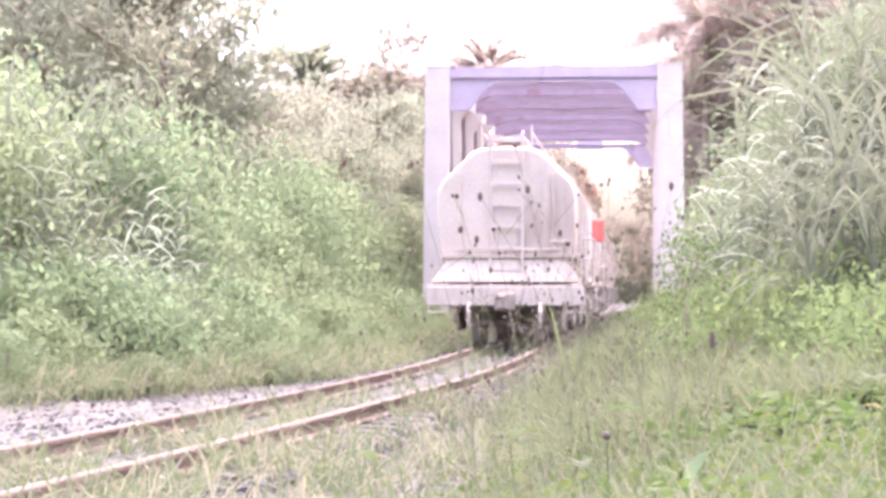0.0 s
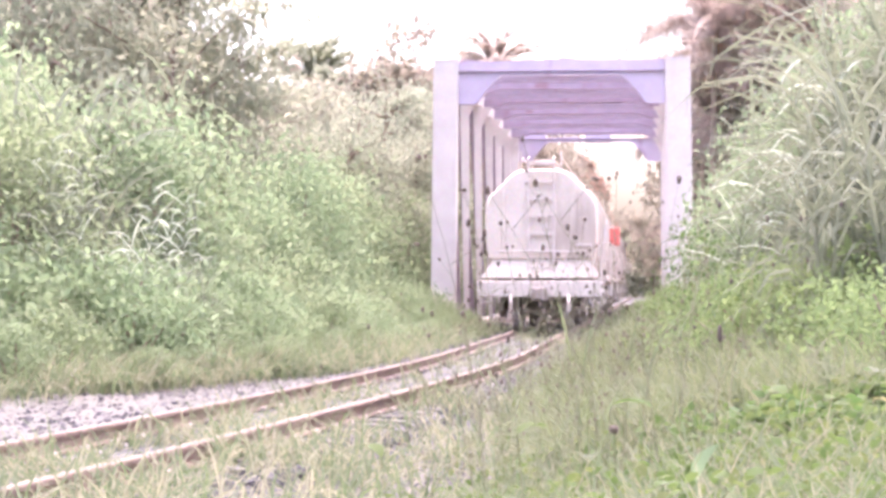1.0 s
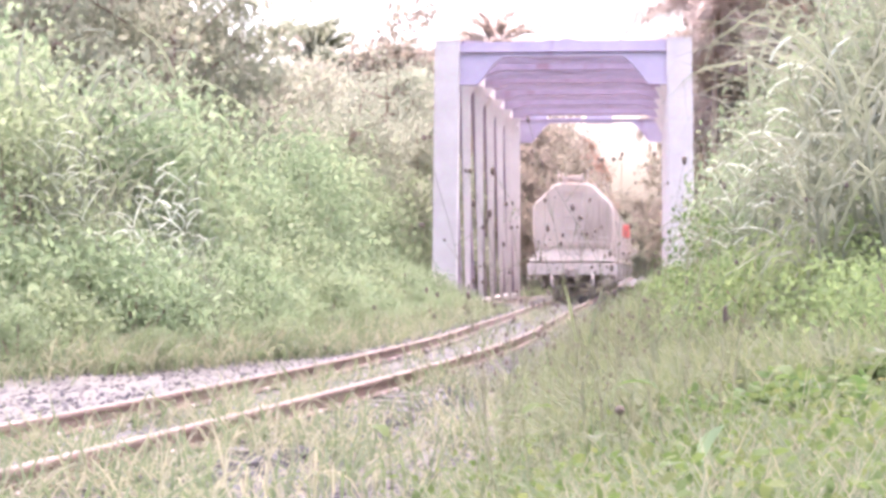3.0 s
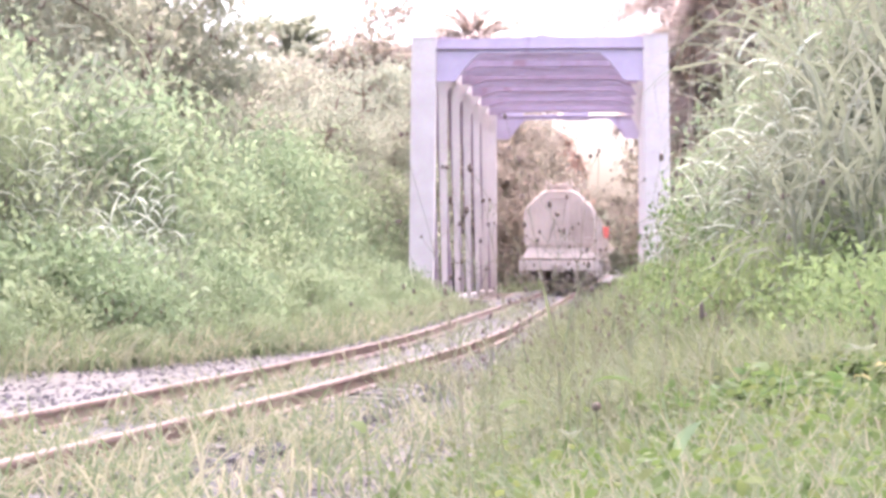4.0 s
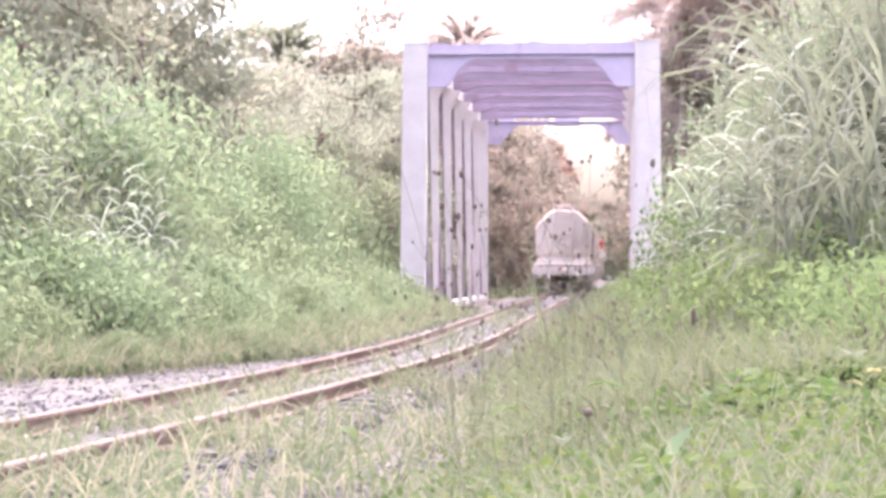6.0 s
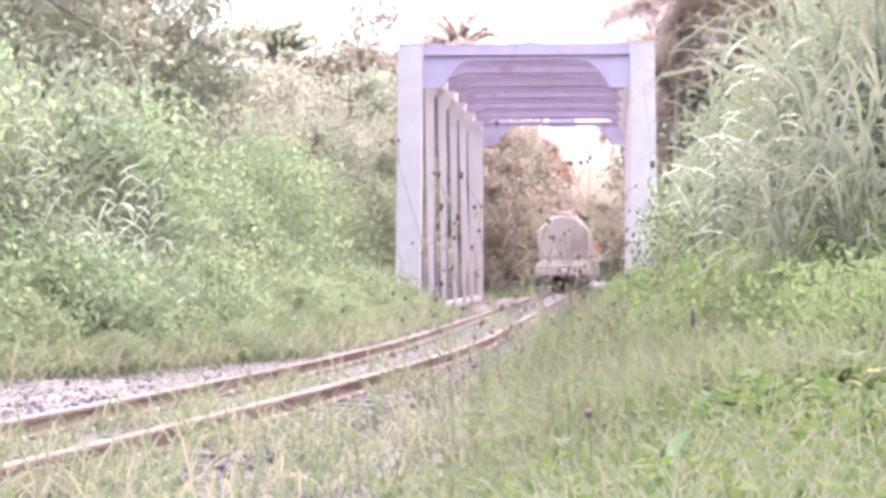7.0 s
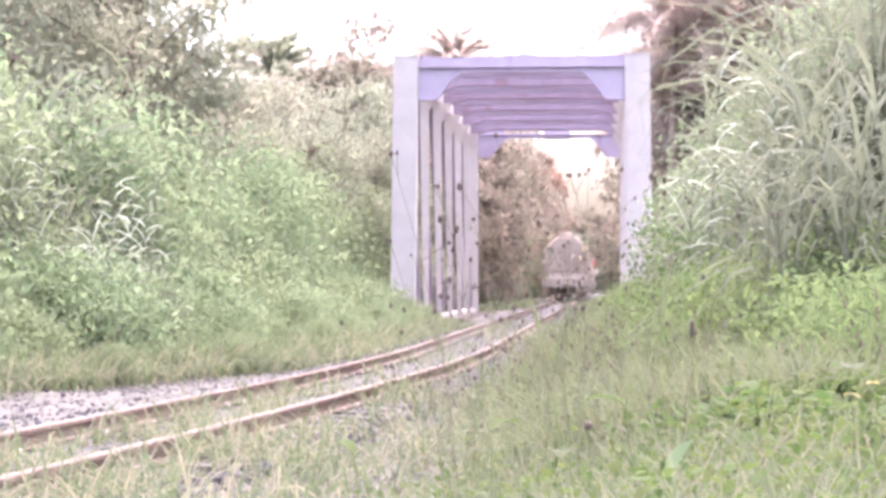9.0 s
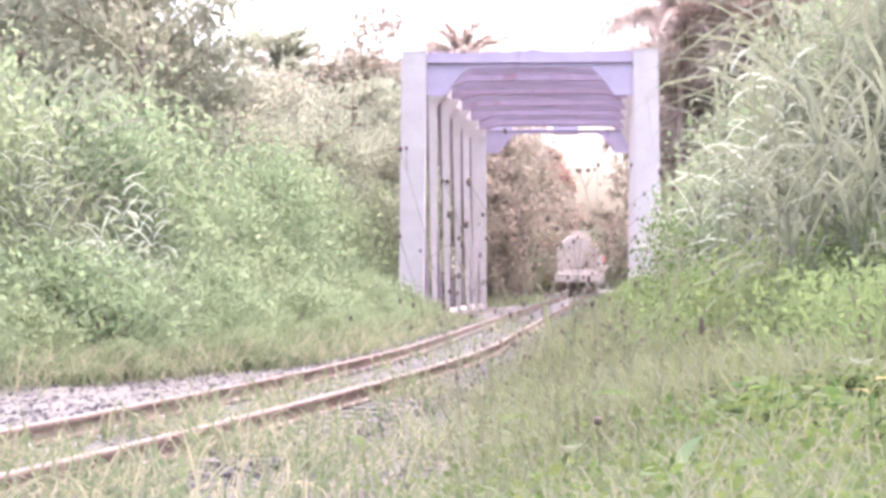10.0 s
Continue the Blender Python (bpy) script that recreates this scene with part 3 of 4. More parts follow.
def shrub(seed, w, h, n, size, material, label, name="shrub", wide=0.5, thick=0.03):
    """A dense shrub: stems under clumps of leaves, an uneven outline."""
    r = np.random.RandomState(seed)
    ob = tagged(new(name), label, name.replace("_", " "))
    clumps, lines = [], []
    for i in range(46):
        a, k = r.uniform(0, 2 * math.pi), r.uniform(.15, 1) ** .6
        z = h * r.uniform(.08, 1.0) ** .8
        rad = w * k * math.sqrt(max(.05, 1.05 - (z / h) ** 2)) * r.uniform(.75, 1.15)
        clumps.append((rad * math.cos(a), rad * math.sin(a), z))
        if i < 14:
            c = clumps[-1]
            lines.append([((c[0] * .1, c[1] * .1, -.1), thick), ((c[0] * .45, c[1] * .45, z * .6), thick * .6), (c, thick * .25)])
    for line in ([[q] for q in lines] if thick < .01 else [lines]):
        stems("stem", line, M_BARK, ob, 5)
    s = Soup(seed)
    c = np.array(clumps)[r.randint(0, len(clumps), n)]
    pos = c + r.normal(size=(n, 3)) * (w * .2, w * .2, h * .1)
    pos[:, 2] = np.abs(pos[:, 2])
    s.leaves(pos, size, .4, wide, oval=name == "vine")
    s.make("foliage", material, ob)
    return ob


def tree(seed, h, spread, n, size, material, label, low=0.3):
    """A tapered trunk with limbs; leaves in clumps round the limb ends, with gaps."""
    r = np.random.RandomState(seed)
    ob = tagged(new("tree"), label, "tree")
    bend = r.uniform(-.5, .5, 2)
    def axis_pt(z):
        k = z / h
        return np.array([bend[0] * k * k * 2, bend[1] * k * k * 2, z])
    trunk = [[(tuple(axis_pt(h * k) - (0, 0, .2 if k == 0 else 0)), (.03 + .02 * h) * (1 - .85 * k)) for k in np.linspace(0, .92, 8)]]
    stems("trunk", trunk, M_BARK, ob, 10)
    limbs, ends = [], []
    for i in range(26):
        z0 = h * r.uniform(low, .88)
        a = r.uniform(0, 2 * math.pi)
        reach = spread * r.uniform(.45, 1.1) * (1.1 - .6 * (z0 / h))
        p0 = axis_pt(z0)
        p1 = p0 + np.array([math.cos(a) * reach * .5, math.sin(a) * reach * .5, reach * r.uniform(.1, .5)])
        p2 = p0 + np.array([math.cos(a + .3) * reach, math.sin(a + .3) * reach, reach * r.uniform(.1, .75)])
        limbs.append([(tuple(p0), .012 * h * (1 - z0 / h * .7)), (tuple(p1), .007 * h), (tuple(p2), .015)])
        ends += [p1 * .5 + p2 * .5, p2, p2]
        for j in range(3):
            e = p2 + r.normal(size=3) * spread * .22
            limbs.append([(tuple(p1 * .4 + p2 * .6), .02), (tuple(e), .008)])
            ends.append(e)
    stems("limb_work", limbs, M_BARK, ob, 5)
    s = Soup(seed)
    e = np.array(ends)[r.randint(0, len(ends), n)]
    s.leaves(e + r.normal(size=(n, 3)) * (spread * .12, spread * .12, spread * .09), size, .5)
    s.make("crown", material, ob)
    return ob


def palm(seed, h, frond, label, n=24, material=M_PALM_HAZE, leaf=.024, droop=1.65, lean=1.0, hang=.6, long=.25):
    """A coconut palm: a slim ringed trunk and arching feathered fronds."""
    r = np.random.RandomState(seed)
    ob = tagged(new("palm_tree"), label, "palm tree")
    b = r.uniform(-.8, .8, 2)
    line = [((b[0] * k * k, b[1] * k * k, h * k - (.2 if k == 0 else 0)), .17 - .06 * k + .012 * (i % 2)) for i, k in enumerate(np.linspace(0, 1, 26))]
    stems("trunk", [line], M_BARK, ob, 10)
    top = np.array([b[0], b[1], h])
    for i in range(n):
        a = 2 * math.pi * i / n * 2.4 + r.uniform(-.3, .3)
        up = 1.5 - droop * (i / n) + r.uniform(-.15, .15)
        ln = frond * r.uniform(.8, 1.1)
        s = Soup(seed * 50 + i)
        p, pts = top.copy(), []
        for j in range(15):
            pts.append(p.copy())
            th = up - (j / 14) ** 1.8 * .9
            p = p + np.array([math.cos(a) * math.cos(th), math.sin(a) * math.cos(th), math.sin(th)]) * ln / 14
        pts = np.array(pts)
        rows = np.concatenate([pts[2:]] * 6)
        rows = rows + np.repeat(np.linspace(0, 1, 6), 13)[:, None] * (np.concatenate([np.diff(pts[2:], axis=0), [pts[-1] - pts[-2]]] * 6)) * .9
        for sgn in (-1, 1):
            s.blades(rows, frond * long, leaf, lean, hang, np.full(len(rows), a + sgn * .85) + r.normal(0, .12, len(rows)))
        w = .03
        side = np.array([-math.sin(a), math.cos(a), 0]) * w
        for q0, q1 in zip(pts, pts[1:]):
            s.add(np.stack([q0 - side, q0 + side, q1 + side, q1 - side])[None], [(0, 1, 2, 3)])
        s.make("frond", material, ob)
    return ob


def reed_clump(seed, h, n, label, material=None, width=0.02, rad=0.7, reach=.34, arch=1.05):
    """Tall cane grass: upright canes with long arching blades all the way up."""
    r = np.random.RandomState(seed)
    ob = tagged(new("tall_grass_clump"), label, "tall grass")
    lines, s = [], Soup(seed)
    base, ang = [], []
    for i in range(n):
        a, k = r.uniform(0, 2 * math.pi), r.uniform(0, rad)
        x, y = k * math.cos(a), k * math.sin(a)
        hh = h * r.uniform(.55, 1.05)
        lx, ly = r.normal(0, .14, 2) * hh * .6
        line = []
        for q in np.linspace(0, 1, 5):
            line.append(((x + lx * q * q, y + ly * q * q, hh * q * .85 - .05), .012 - .008 * q))
        lines.append(line)
        g = r.uniform(0, 6.28)
        for q in np.linspace(.12, 1, 11):
            base.append((x + lx * q * q, y + ly * q * q, hh * q * .85))
            ang.append(g + r.normal(0, .5))
            g += math.pi * .9
    stems("cane_stand", lines, M_REED, ob, 5)
    s.blades(np.array(base), h * reach, width * 1.3, .45, arch, np.array(ang))
    s.make("foliage", material or M_REED, ob)
    return ob


def sow(sources, places, group="", flat=1.0):
    """Stands copies of the sources at (x, y, turn, scale); the sources themselves take the first places."""
    for i, (x, y, turn, k) in enumerate(places):
        src = sources[i % len(sources)]
        m = Matrix.LocRotScale((x, y, ground_z(x, y) - .05), Euler((0, 0, turn)), (k, k, k * flat))
        if i < len(sources):
            src.matrix_basis = m
        else:
            ob = copy_thing(src, m)
            ob.matrix_basis = m
        if group and i < len(sources):
            tagged(src, group=group)


def px(u, y, depth):
    """Ground plan from a bearing: u in focal units from straight ahead."""
    return u / F * depth


# ---- left side: shrubs by the ballast, taller growth and trees behind ----
R = random.Random(5)
low = [shrub(10 + i, 1.0, 1.5, 2000, .11, M_LEAF, "low dense bright green shrub beside the ballast") for i in range(3)]
spots = []
y = 25.0
while y < 64.5:
    e = track_x(y) - shoulder(y) - .9
    if y > 58:
        e = min(e, -1.9)
    spots.append((e - R.uniform(.2, .7), y, R.uniform(0, 6.28), R.uniform(.6, 1.0)))
    spots.append((e - R.uniform(1.3, 2.2), y + R.uniform(-.4, .4), R.uniform(0, 6.28), R.uniform(.9, 1.35)))
    y += R.uniform(1.2, 1.7)
spots += [(-1.15, 61.5, .4, .85), (-.55, 62.8, 1.9, .6), (-1.9, 62.5, 3, 1.0), (-2.6, 63.5, 4, 1.1), (-1.4, 59.5, 5, .8), (px(-745, 0, 29.5), 29.5, 1, .8), (px(-690, 0, 30), 30, 2.2, .75), (px(-640, 0, 30.6), 30.6, 3.1, .8), (px(-590, 0, 31.5), 31.5, 4.3, .75), (px(-665, 0, 32), 32, 5.2, .95), (px(-720, 0, 31.5), 31.5, .3, .95), (px(-540, 0, 33.5), 33.5, 1.3, .85), (px(-610, 0, 33.6), 33.6, 2.3, 1.05), (px(-500, 0, 36), 36, 1.8, .9), (0.1, 63.4, 2, .3), (-.2, 60.6, 1, .4)]
R2 = random.Random(8)
y = 24.0
while y < 60:
    spots.append((track_x(y) - shoulder(y) - R2.uniform(.1, .9), y, R2.uniform(0, 6.28), R2.uniform(.22, .5)))
    y += R2.uniform(.6, 1.6)
sow(low, spots, "shrubs along the track")
mid = [shrub(20 + i, 1.5, 3.3, 3500, .128, M_LEAF, "tall tangled green shrub on the verge", "bush") for i in range(3)]
spots = []
y = 29.0
while y < 66:
    e = track_x(y) - shoulder(y) - 3.6
    k = 1.1 - .5 * step(38, 62, y)
    for j in range(3):
        spots.append((e - j * 1.9 - R.uniform(-.4, .6), y + R.uniform(-.7, .7), R.uniform(0, 6.28), k * R.uniform(.5, 1.1) * (1 + .15 * j)))
    y += R.uniform(2.0, 2.6)
for i in range(14):
    d = R.uniform(48, 63)
    spots.append((min(px(R.uniform(-340, -170), 0, d), track_x(d) - 5.2), d, R.uniform(0, 6.28), R.uniform(.8, 1.25)))
for i in range(18):
    d = R.uniform(66, 86)
    spots.append((px(R.uniform(-420, -110), 0, d), d, R.uniform(0, 6.28), R.uniform(1.0, 1.5)))
sow(mid, spots, "bushes behind the shrubs")
canes = [reed_clump(30 + i, 3.6, 26, "tall pale green cane grass among the bushes", rad=.8, width=.022) for i in range(2)]
spots = []
for u, d, k in ((-760, 33, 1.3), (-560, 36, .95), (-600, 41, 1.2), (-500, 38, .95), (-450, 42, .9), (-720, 37, 1.35), (-400, 46, .85), (-530, 44, 1.2), (-330, 52, .7), (-680, 42, 1.4)) + tuple((R.uniform(-790, -380), R.uniform(31, 46), R.uniform(.6, 1.15)) for i in range(4)):
    if px(u, 0, d) > track_x(d) - shoulder(d) - 1.2:
        continue
    if u > -560:
        k *= .75
    spots.append((px(u, 0, d), d, R.uniform(0, 6.28), k))
sow(canes, spots, "cane grass clumps")
big = [tree(40 + i, 9.5, 3.0, 7200, .21, M_LEAF_DARK, "leafy roadside tree with a ragged crown", .2) for i in range(3)]
spots = []
for u, d, k in ((-820, 52, 1.1), (-700, 55, 1.1), (-600, 58, 1.12), (-535, 60, 1.1), (-495, 64, .8), (-760, 66, 1.3), (-640, 70, 1.3), (-570, 74, 1.2), (-540, 76, .98), (-385, 72, .76), (-300, 80, .86), (-215, 84, .8), (-150, 88, .9), (-90, 92, .92), (-330, 66, .62), (-240, 70, .62), (-160, 74, .62), (-100, 80, .7)):
    spots.append((px(u, 0, d), d, R.uniform(0, 6.28), k))
sow(big, spots, "trees on the far side of the track")

def overhanging_tree():
    """A tree whose long leafy limb reaches out against the sky."""
    r = np.random.RandomState(77)
    ob = tagged(new("tree"), "tree with a long leafy limb reaching into the sky", "tree", "trees on the far side of the track")
    x0 = px(-560, 0, 56)
    ob.matrix_basis = pose(x0, 56, ground_z(x0, 56) - .1)
    stems("trunk", [[((0, 0, -.1), .2), ((.1, 0, 2.5), .17), ((.3, 0, 5), .13), ((.4, .1, 7.2), .06)]], M_BARK, ob, 10)
    for k, (z0, reach, z1, up) in enumerate(((4.9, 2.9, 6.7, .35), (4.4, 2.3, 5.6, .2), (5.6, 1.9, 7.6, .3))):
        line = []
        for q in np.linspace(0, 1, 8):
            line.append(((.3 + reach * q, .1 * k, z0 + (z1 - z0) * q + up * math.sin(q * 3.1)), .05 * (1 - q * .85)))
        limb = stems("limb", [line], M_BARK, ob, 6)
        s = Soup(300 + k)
        pts = np.array([p for p, _ in line])[r.choice(8, 260, p=np.array([.02, .05, .08, .12, .15, .18, .2, .2]))]
        s.leaves(pts + r.normal(size=(260, 3)) * (.2, .3, .16), .26, .5, .45)
        tagged(s.make("foliage", M_LEAF_DARK, limb), kind="stuff")


overhanging_tree()

# ---- beyond the bridge ----
far = [tree(60 + i, 10.0, 3.6, 6000, .42, M_LEAF_FAR, "brown-leaved tree at the far end of the line", .12) for i in range(3)]
spots = []
for u, d, k in ((-335, 118, 1.0), (-255, 116, 1.04), (-190, 122, 1.22), (-130, 116, 1.2), (-85, 124, 1.2), (20, 128, .95), (70, 118, .75), (110, 130, .9), (150, 136, .98), (165, 150, 1.05), (170, 165, 1.0),
                (90, 108, .6), (455, 135, .8), (440, 128, 1.0), (640, 104, 1.4), (720, 100, 1.4), (800, 104, 1.4), (440, 160, .8), (255, 265, .86), (290, 272, .9), (322, 262, .84), (415, 150, .9), (135, 200, 1.25), (112, 186, 1.2), (150, 215, 1.2), (130, 170, 1.1), (60, 160, 1.1), (430, 190, .8),
                (270, 330, 1.0), (310, 340, 1.05), (230, 300, 1.0), (350, 300, 1.0)):
    x = px(u, 0, d)
    clear = 3.6 * k + 1.9                       # keep the crown off the line
    if d < 245 and abs(x - track_x(d)) < clear:
        x = track_x(d) + (clear if x > track_x(d) else -clear)
    spots.append((x, d, R.uniform(0, 6.28), k))
sow(far, spots, "trees beyond the bridge")
scrub = [shrub(66 + i, 2.2, 3.0, 2600, .34, M_LEAF_DARK, "low brown-green scrub beyond the bridge", "bush") for i in range(2)]
spots = []
for i in range(44):
    d = R.uniform(100, 240)
    side = -1 if i % 2 or d < 150 else 1
    spots.append((track_x(d) + side * R.uniform(5.8, 13) + (side > 0) * 1.5, d, R.uniform(0, 6.28), R.uniform(.8, 1.6)))
for i in range(16):
    spots.append((R.uniform(-14, 0), R.uniform(92, 112), R.uniform(0, 6.28), R.uniform(.9, 1.4)))
for i in range(14):
    spots.append((R.uniform(9, 40), R.uniform(262, 300), R.uniform(0, 6.28), R.uniform(1.2, 2.0)))
sow(scrub, spots, "scrub beyond the bridge")
slim = [tree(68 + i, 13.0, 2.0, 5000, .36, M_LEAF_FAR, "tall narrow brown-leaved tree beside the bridge", .1) for i in range(2)]
sow(slim, [(px(u, 0, d), d, R.uniform(0, 6.28), k) for u, d, k in ((420, 112, .92), (500, 110, .98), (580, 108, 1.02), (620, 106, 1.0), (660, 104, 1.05), (510, 100, .7))], "tall trees beside the bridge")
ruddy = [tree(76 + i, 13.0, 2.0, 5200, .4, M_LEAF_RED, "tall tree beside the line beyond the bridge, red haze put into its leaf colour", .06) for i in range(2)]
sow(ruddy, [(track_x(d) + u, d, R.uniform(0, 6.28), k) for u, d, k in ((-4.1, 200, .93), (-4.4, 216, 1.06), (-4.5, 242, 1.12), (-6.5, 206, .98), (-8.5, 212, .95), (-3.9, 176, .62), (4.6, 196, .78), (4.9, 214, .86), (5.6, 178, .7), (-3.8, 225, .8), (-4.0, 262, 1.2), (-4.1, 276, 1.25), (-6, 255, 1.1))], "reddened trees along the line")
for seed, u, d, h, frond, n, leaf, droop, lean, hang, lb in (
        (71, -264, 170, 15.4, 3.5, 40, .06, 1.5, .9, .4, "coconut palm standing above the tree line"),
        (72, 60, 172, 16.6, 3.2, 30, .06, 1.5, .9, .4, "coconut palm behind the bridge"),
        (77, 405, 104, 10.9, 3.7, 32, .035, 2.1, 1.5, 1.0, "coconut palm with haze-paled brown fronds behind the bridge post"),
        (73, 425, 98, 11.8, 3.9, 32, .035, 2.1, 1.5, 1.0, "large coconut palm with haze-paled brown drooping fronds"),
        (74, 505, 98, 10.2, 3.8, 32, .035, 2.2, 1.5, 1.0, "coconut palm with hanging fronds beside the bridge"),
        (75, 590, 97, 12.8, 3.9, 32, .035, 2.0, 1.5, 1.0, "coconut palm behind the cane grass"),
        (76, 455, 101, 8.0, 3.6, 32, .035, 2.2, 1.5, 1.0, "young coconut palm with hanging fronds beside the bridge")):
    p = palm(seed, h, frond, lb, n, M_LEAF_DARK if seed == 71 else M_PALM_HAZE, leaf, droop, lean, hang, .22)
    p.matrix_basis = pose(px(u, 0, d), d, -.3)

# ---- right side: cane grass and vines on the bank ----
canes = [reed_clump(80 + i, 3.0, 26, "tall grey-green cane grass on the bank", rad=.75, width=.017, reach=.5, arch=1.45) for i in range(3)]
spots = []
for u, d, k in ((470, 30, .55), (520, 27, .62), (560, 24, .65), (620, 24, .85), (680, 22, 1.1), (740, 20, 1.1), (800, 20, 1.2), (605, 30, .9), (680, 28, 1.15), (770, 26, 1.4), (520, 34, .75), (450, 38, .65), (840, 24, 1.5), (640, 18, .7), (730, 16, .75), (575, 40, .9), (650, 38, 1.25), (720, 36, 1.7), (800, 34, 1.7), (480, 46, .8)):
    spots.append((px(u, 0, d), d, R.uniform(0, 6.28), k))
sow(canes, spots, "cane grass on the bank")
SWAYING = [(ob, ob.matrix_basis.copy()) for ob in bpy.data.objects if ob.parent is None and ob.name.startswith("tall_grass_clump") and ob.matrix_basis.translation.x > 0]


def plume_cane(seed, h, n, label):
    """One tall cane whose top carries paired arching blades like a feather."""
    ob = tagged(new("cane_plume"), label, "cane", "plumed canes")
    line = [((.1 * k * k, 0, h * k), .014 - .008 * k) for k in np.linspace(0, 1, 8)]
    stems("cane", [line], M_REED, ob, 6)
    for i in range(n):
        k = .5 + .5 * (i + .5) / n
        s = Soup(seed * 40 + i)
        side = math.pi if i % 2 == 0 else 0.0
        s.blades(np.array([(.1 * k * k, 0, h * k)]), .6 - .25 * (k - .5), .022, .75 - .5 * (k - .5), 1.0, np.array([side + .5 * math.sin(i * 2.3)]))
        s.make("leaf_blade", M_PLUME, ob)
    return ob


PLUMES = []
for i, (u, d, h) in enumerate(((488, 21.0, 2.65), (590, 20.0, 2.5), (448, 24.0, 2.0), (655, 19.0, 2.1), (530, 19.5, 1.9))):
    ob = plume_cane(400 + i, h, 18, "pale green cane with a feather of arching blades")
    x = px(u, 0, d)
    ob.matrix_basis = pose(x, d, ground_z(x, d) - .05)
    PLUMES.append((ob, ob.matrix_basis.copy()))
weeds = [shrub(90 + i, .7, .8, 950, .1, M_VINE, "low leafy green vine mound in the grass", "vine", .8) for i in range(3)]
spots = []
for u, d, k in ((560, 11, .6), (640, 10, .75), (720, 9.5, .8), (780, 9, .9), (620, 13, .9), (700, 12, 1.0), (780, 11.5, 1.05), (540, 15, .8), (640, 16, 1.0), (740, 14, 1.15), (460, 19, .8), (420, 22, .85), (500, 18, .9), (380, 26, .8), (680, 8, .6), (760, 7.5, .7), (430, 30, 1.0), (400, 36, 1.0), (390, 42, 1.1), (400, 50, 1.2), (410, 57, 1.2), (440, 62, 1.2)) + tuple((R.uniform(60, 800), R.uniform(7.5, 20), R.uniform(.45, 1.0)) for i in range(64)):
    if px(u, 0, d) - track_x(d) < bank_at(d) + .6:
        continue
    spots.append((px(u, 0, d), d, R.uniform(0, 6.28), k * .48))
for i in range(34):                             # the higher vine growth at the edge of the canes
    d = R2.uniform(8.5, 15.5)
    spots.append((px(R2.uniform(540, 810), 0, d), d, R2.uniform(0, 6.28), R2.uniform(.4, .68)))
sow(weeds, spots, "vine mounds on the bank", .62)


spots = []
for u, d, k in ((600, 26, .75), (690, 25, .9), (760, 23, .9), (560, 31, .8), (800, 28, 1.1), (640, 33, 1.0), (720, 31, 1.1), (520, 38, .8), (480, 44, .8)):
    spots.append((px(u, 0, d), d, R.uniform(0, 6.28), k))
for x, y, turn, k in spots:
    m = Matrix.LocRotScale((x, y, ground_z(x, y) - .05), Euler((0, 0, turn)), (k, k, k))
    ob = copy_thing(mid[0], m)
    ob.matrix_basis = m
    tagged(ob, "green leafy bush among the cane grass", "bush", "bushes on the bank")
for u, d, k in ((-750, 33.4, .5), (-700, 33.6, .57), (-650, 34.2, .57), (-600, 35.2, .57), (-680, 37.5, .75), (-560, 38, .6)):
    x = px(u, 0, d)
    m = Matrix.LocRotScale((x, d, ground_z(x, d) - .05), Euler((0, 0, u)), (k, k, k))
    ob = copy_thing(mid[1], m)
    ob.matrix_basis = m
for i in range(16):
    d = R2.uniform(122, 178)
    k = R2.uniform(1.1, 1.9)
    x = track_x(d) - 1.7 - 1.75 * k - R2.uniform(0, 2.5)
    m = Matrix.LocRotScale((x, d, ground_z(x, d) - .05), Euler((0, 0, d)), (k, k, k))
    ob = copy_thing(mid[i % 3], m)
    ob.matrix_basis = m
    tagged(ob, "green bush beside the line beyond the bridge", "bush", "bushes beyond the bridge")
fresh = [shrub(86 + i, .9, 1.0, 1900, .07, M_LEAF, "green leafy shrub among the growth across the track", "shrub", .5) for i in range(3)]
spots = []
for u, d, k in ((480, 19, .8), (540, 18, .9), (600, 17, .9), (660, 17.5, 1.0), (720, 16.5, 1.0), (780, 16, 1.0), (440, 22, .8), (570, 20, 1.0), (640, 20, 1.1), (750, 19, 1.2), (700, 14, .8), (790, 13, .8)):
    spots.append((px(u, 0, d), d, R.uniform(0, 6.28), k))
for u, d, k in ((-765, 34, 1.9), (-715, 35.5, 2.1), (-660, 35, 1.9), (-610, 37, 2.1), (-560, 39, 2.0), (-520, 42, 1.9)):
    spots.append((px(u, 0, d), d, R.uniform(0, 6.28), k))
for i in range(26):
    d = 28.5 + 13 * R2.random()
    x = min(px(R2.uniform(-800, -330), 0, d), track_x(d) - shoulder(d) - 1.3 - R2.random())
    spots.append((x, d, R2.uniform(0, 6.28), R2.uniform(.8, 1.7)))
for i in range(14):
    d = R2.uniform(54, 64)
    spots.append((track_x(d) + R2.uniform(2.5, 4.6), d, R2.uniform(0, 6.28), R2.uniform(.6, 1.1)))
sow(fresh, [q for q in spots if q[0] < 0], "shrubs across the track")
bank = [shrub(46 + i, .9, 1.0, 1900, .07, M_BANK, "yellow-green leafy shrub tangled with grass on the bank") for i in range(3)]
sow(bank, [q for q in spots if q[0] >= 0], "shrubs on the bank")
sparse = [shrub(96 + i, .45, 1.5, 260, .06, M_VINE, "sparse small-leaved weed reaching above the grass", "weed", .6, .006) for i in range(2)]
spots = []
for u, d, k in ((372, 24, .95), (398, 22, .8), (330, 33, .6), (425, 19, .8), (350, 52, .6), (500, 17, .7), (610, 14, .55)):
    spots.append((px(u, 0, d), d, R.uniform(0, 6.28), k))
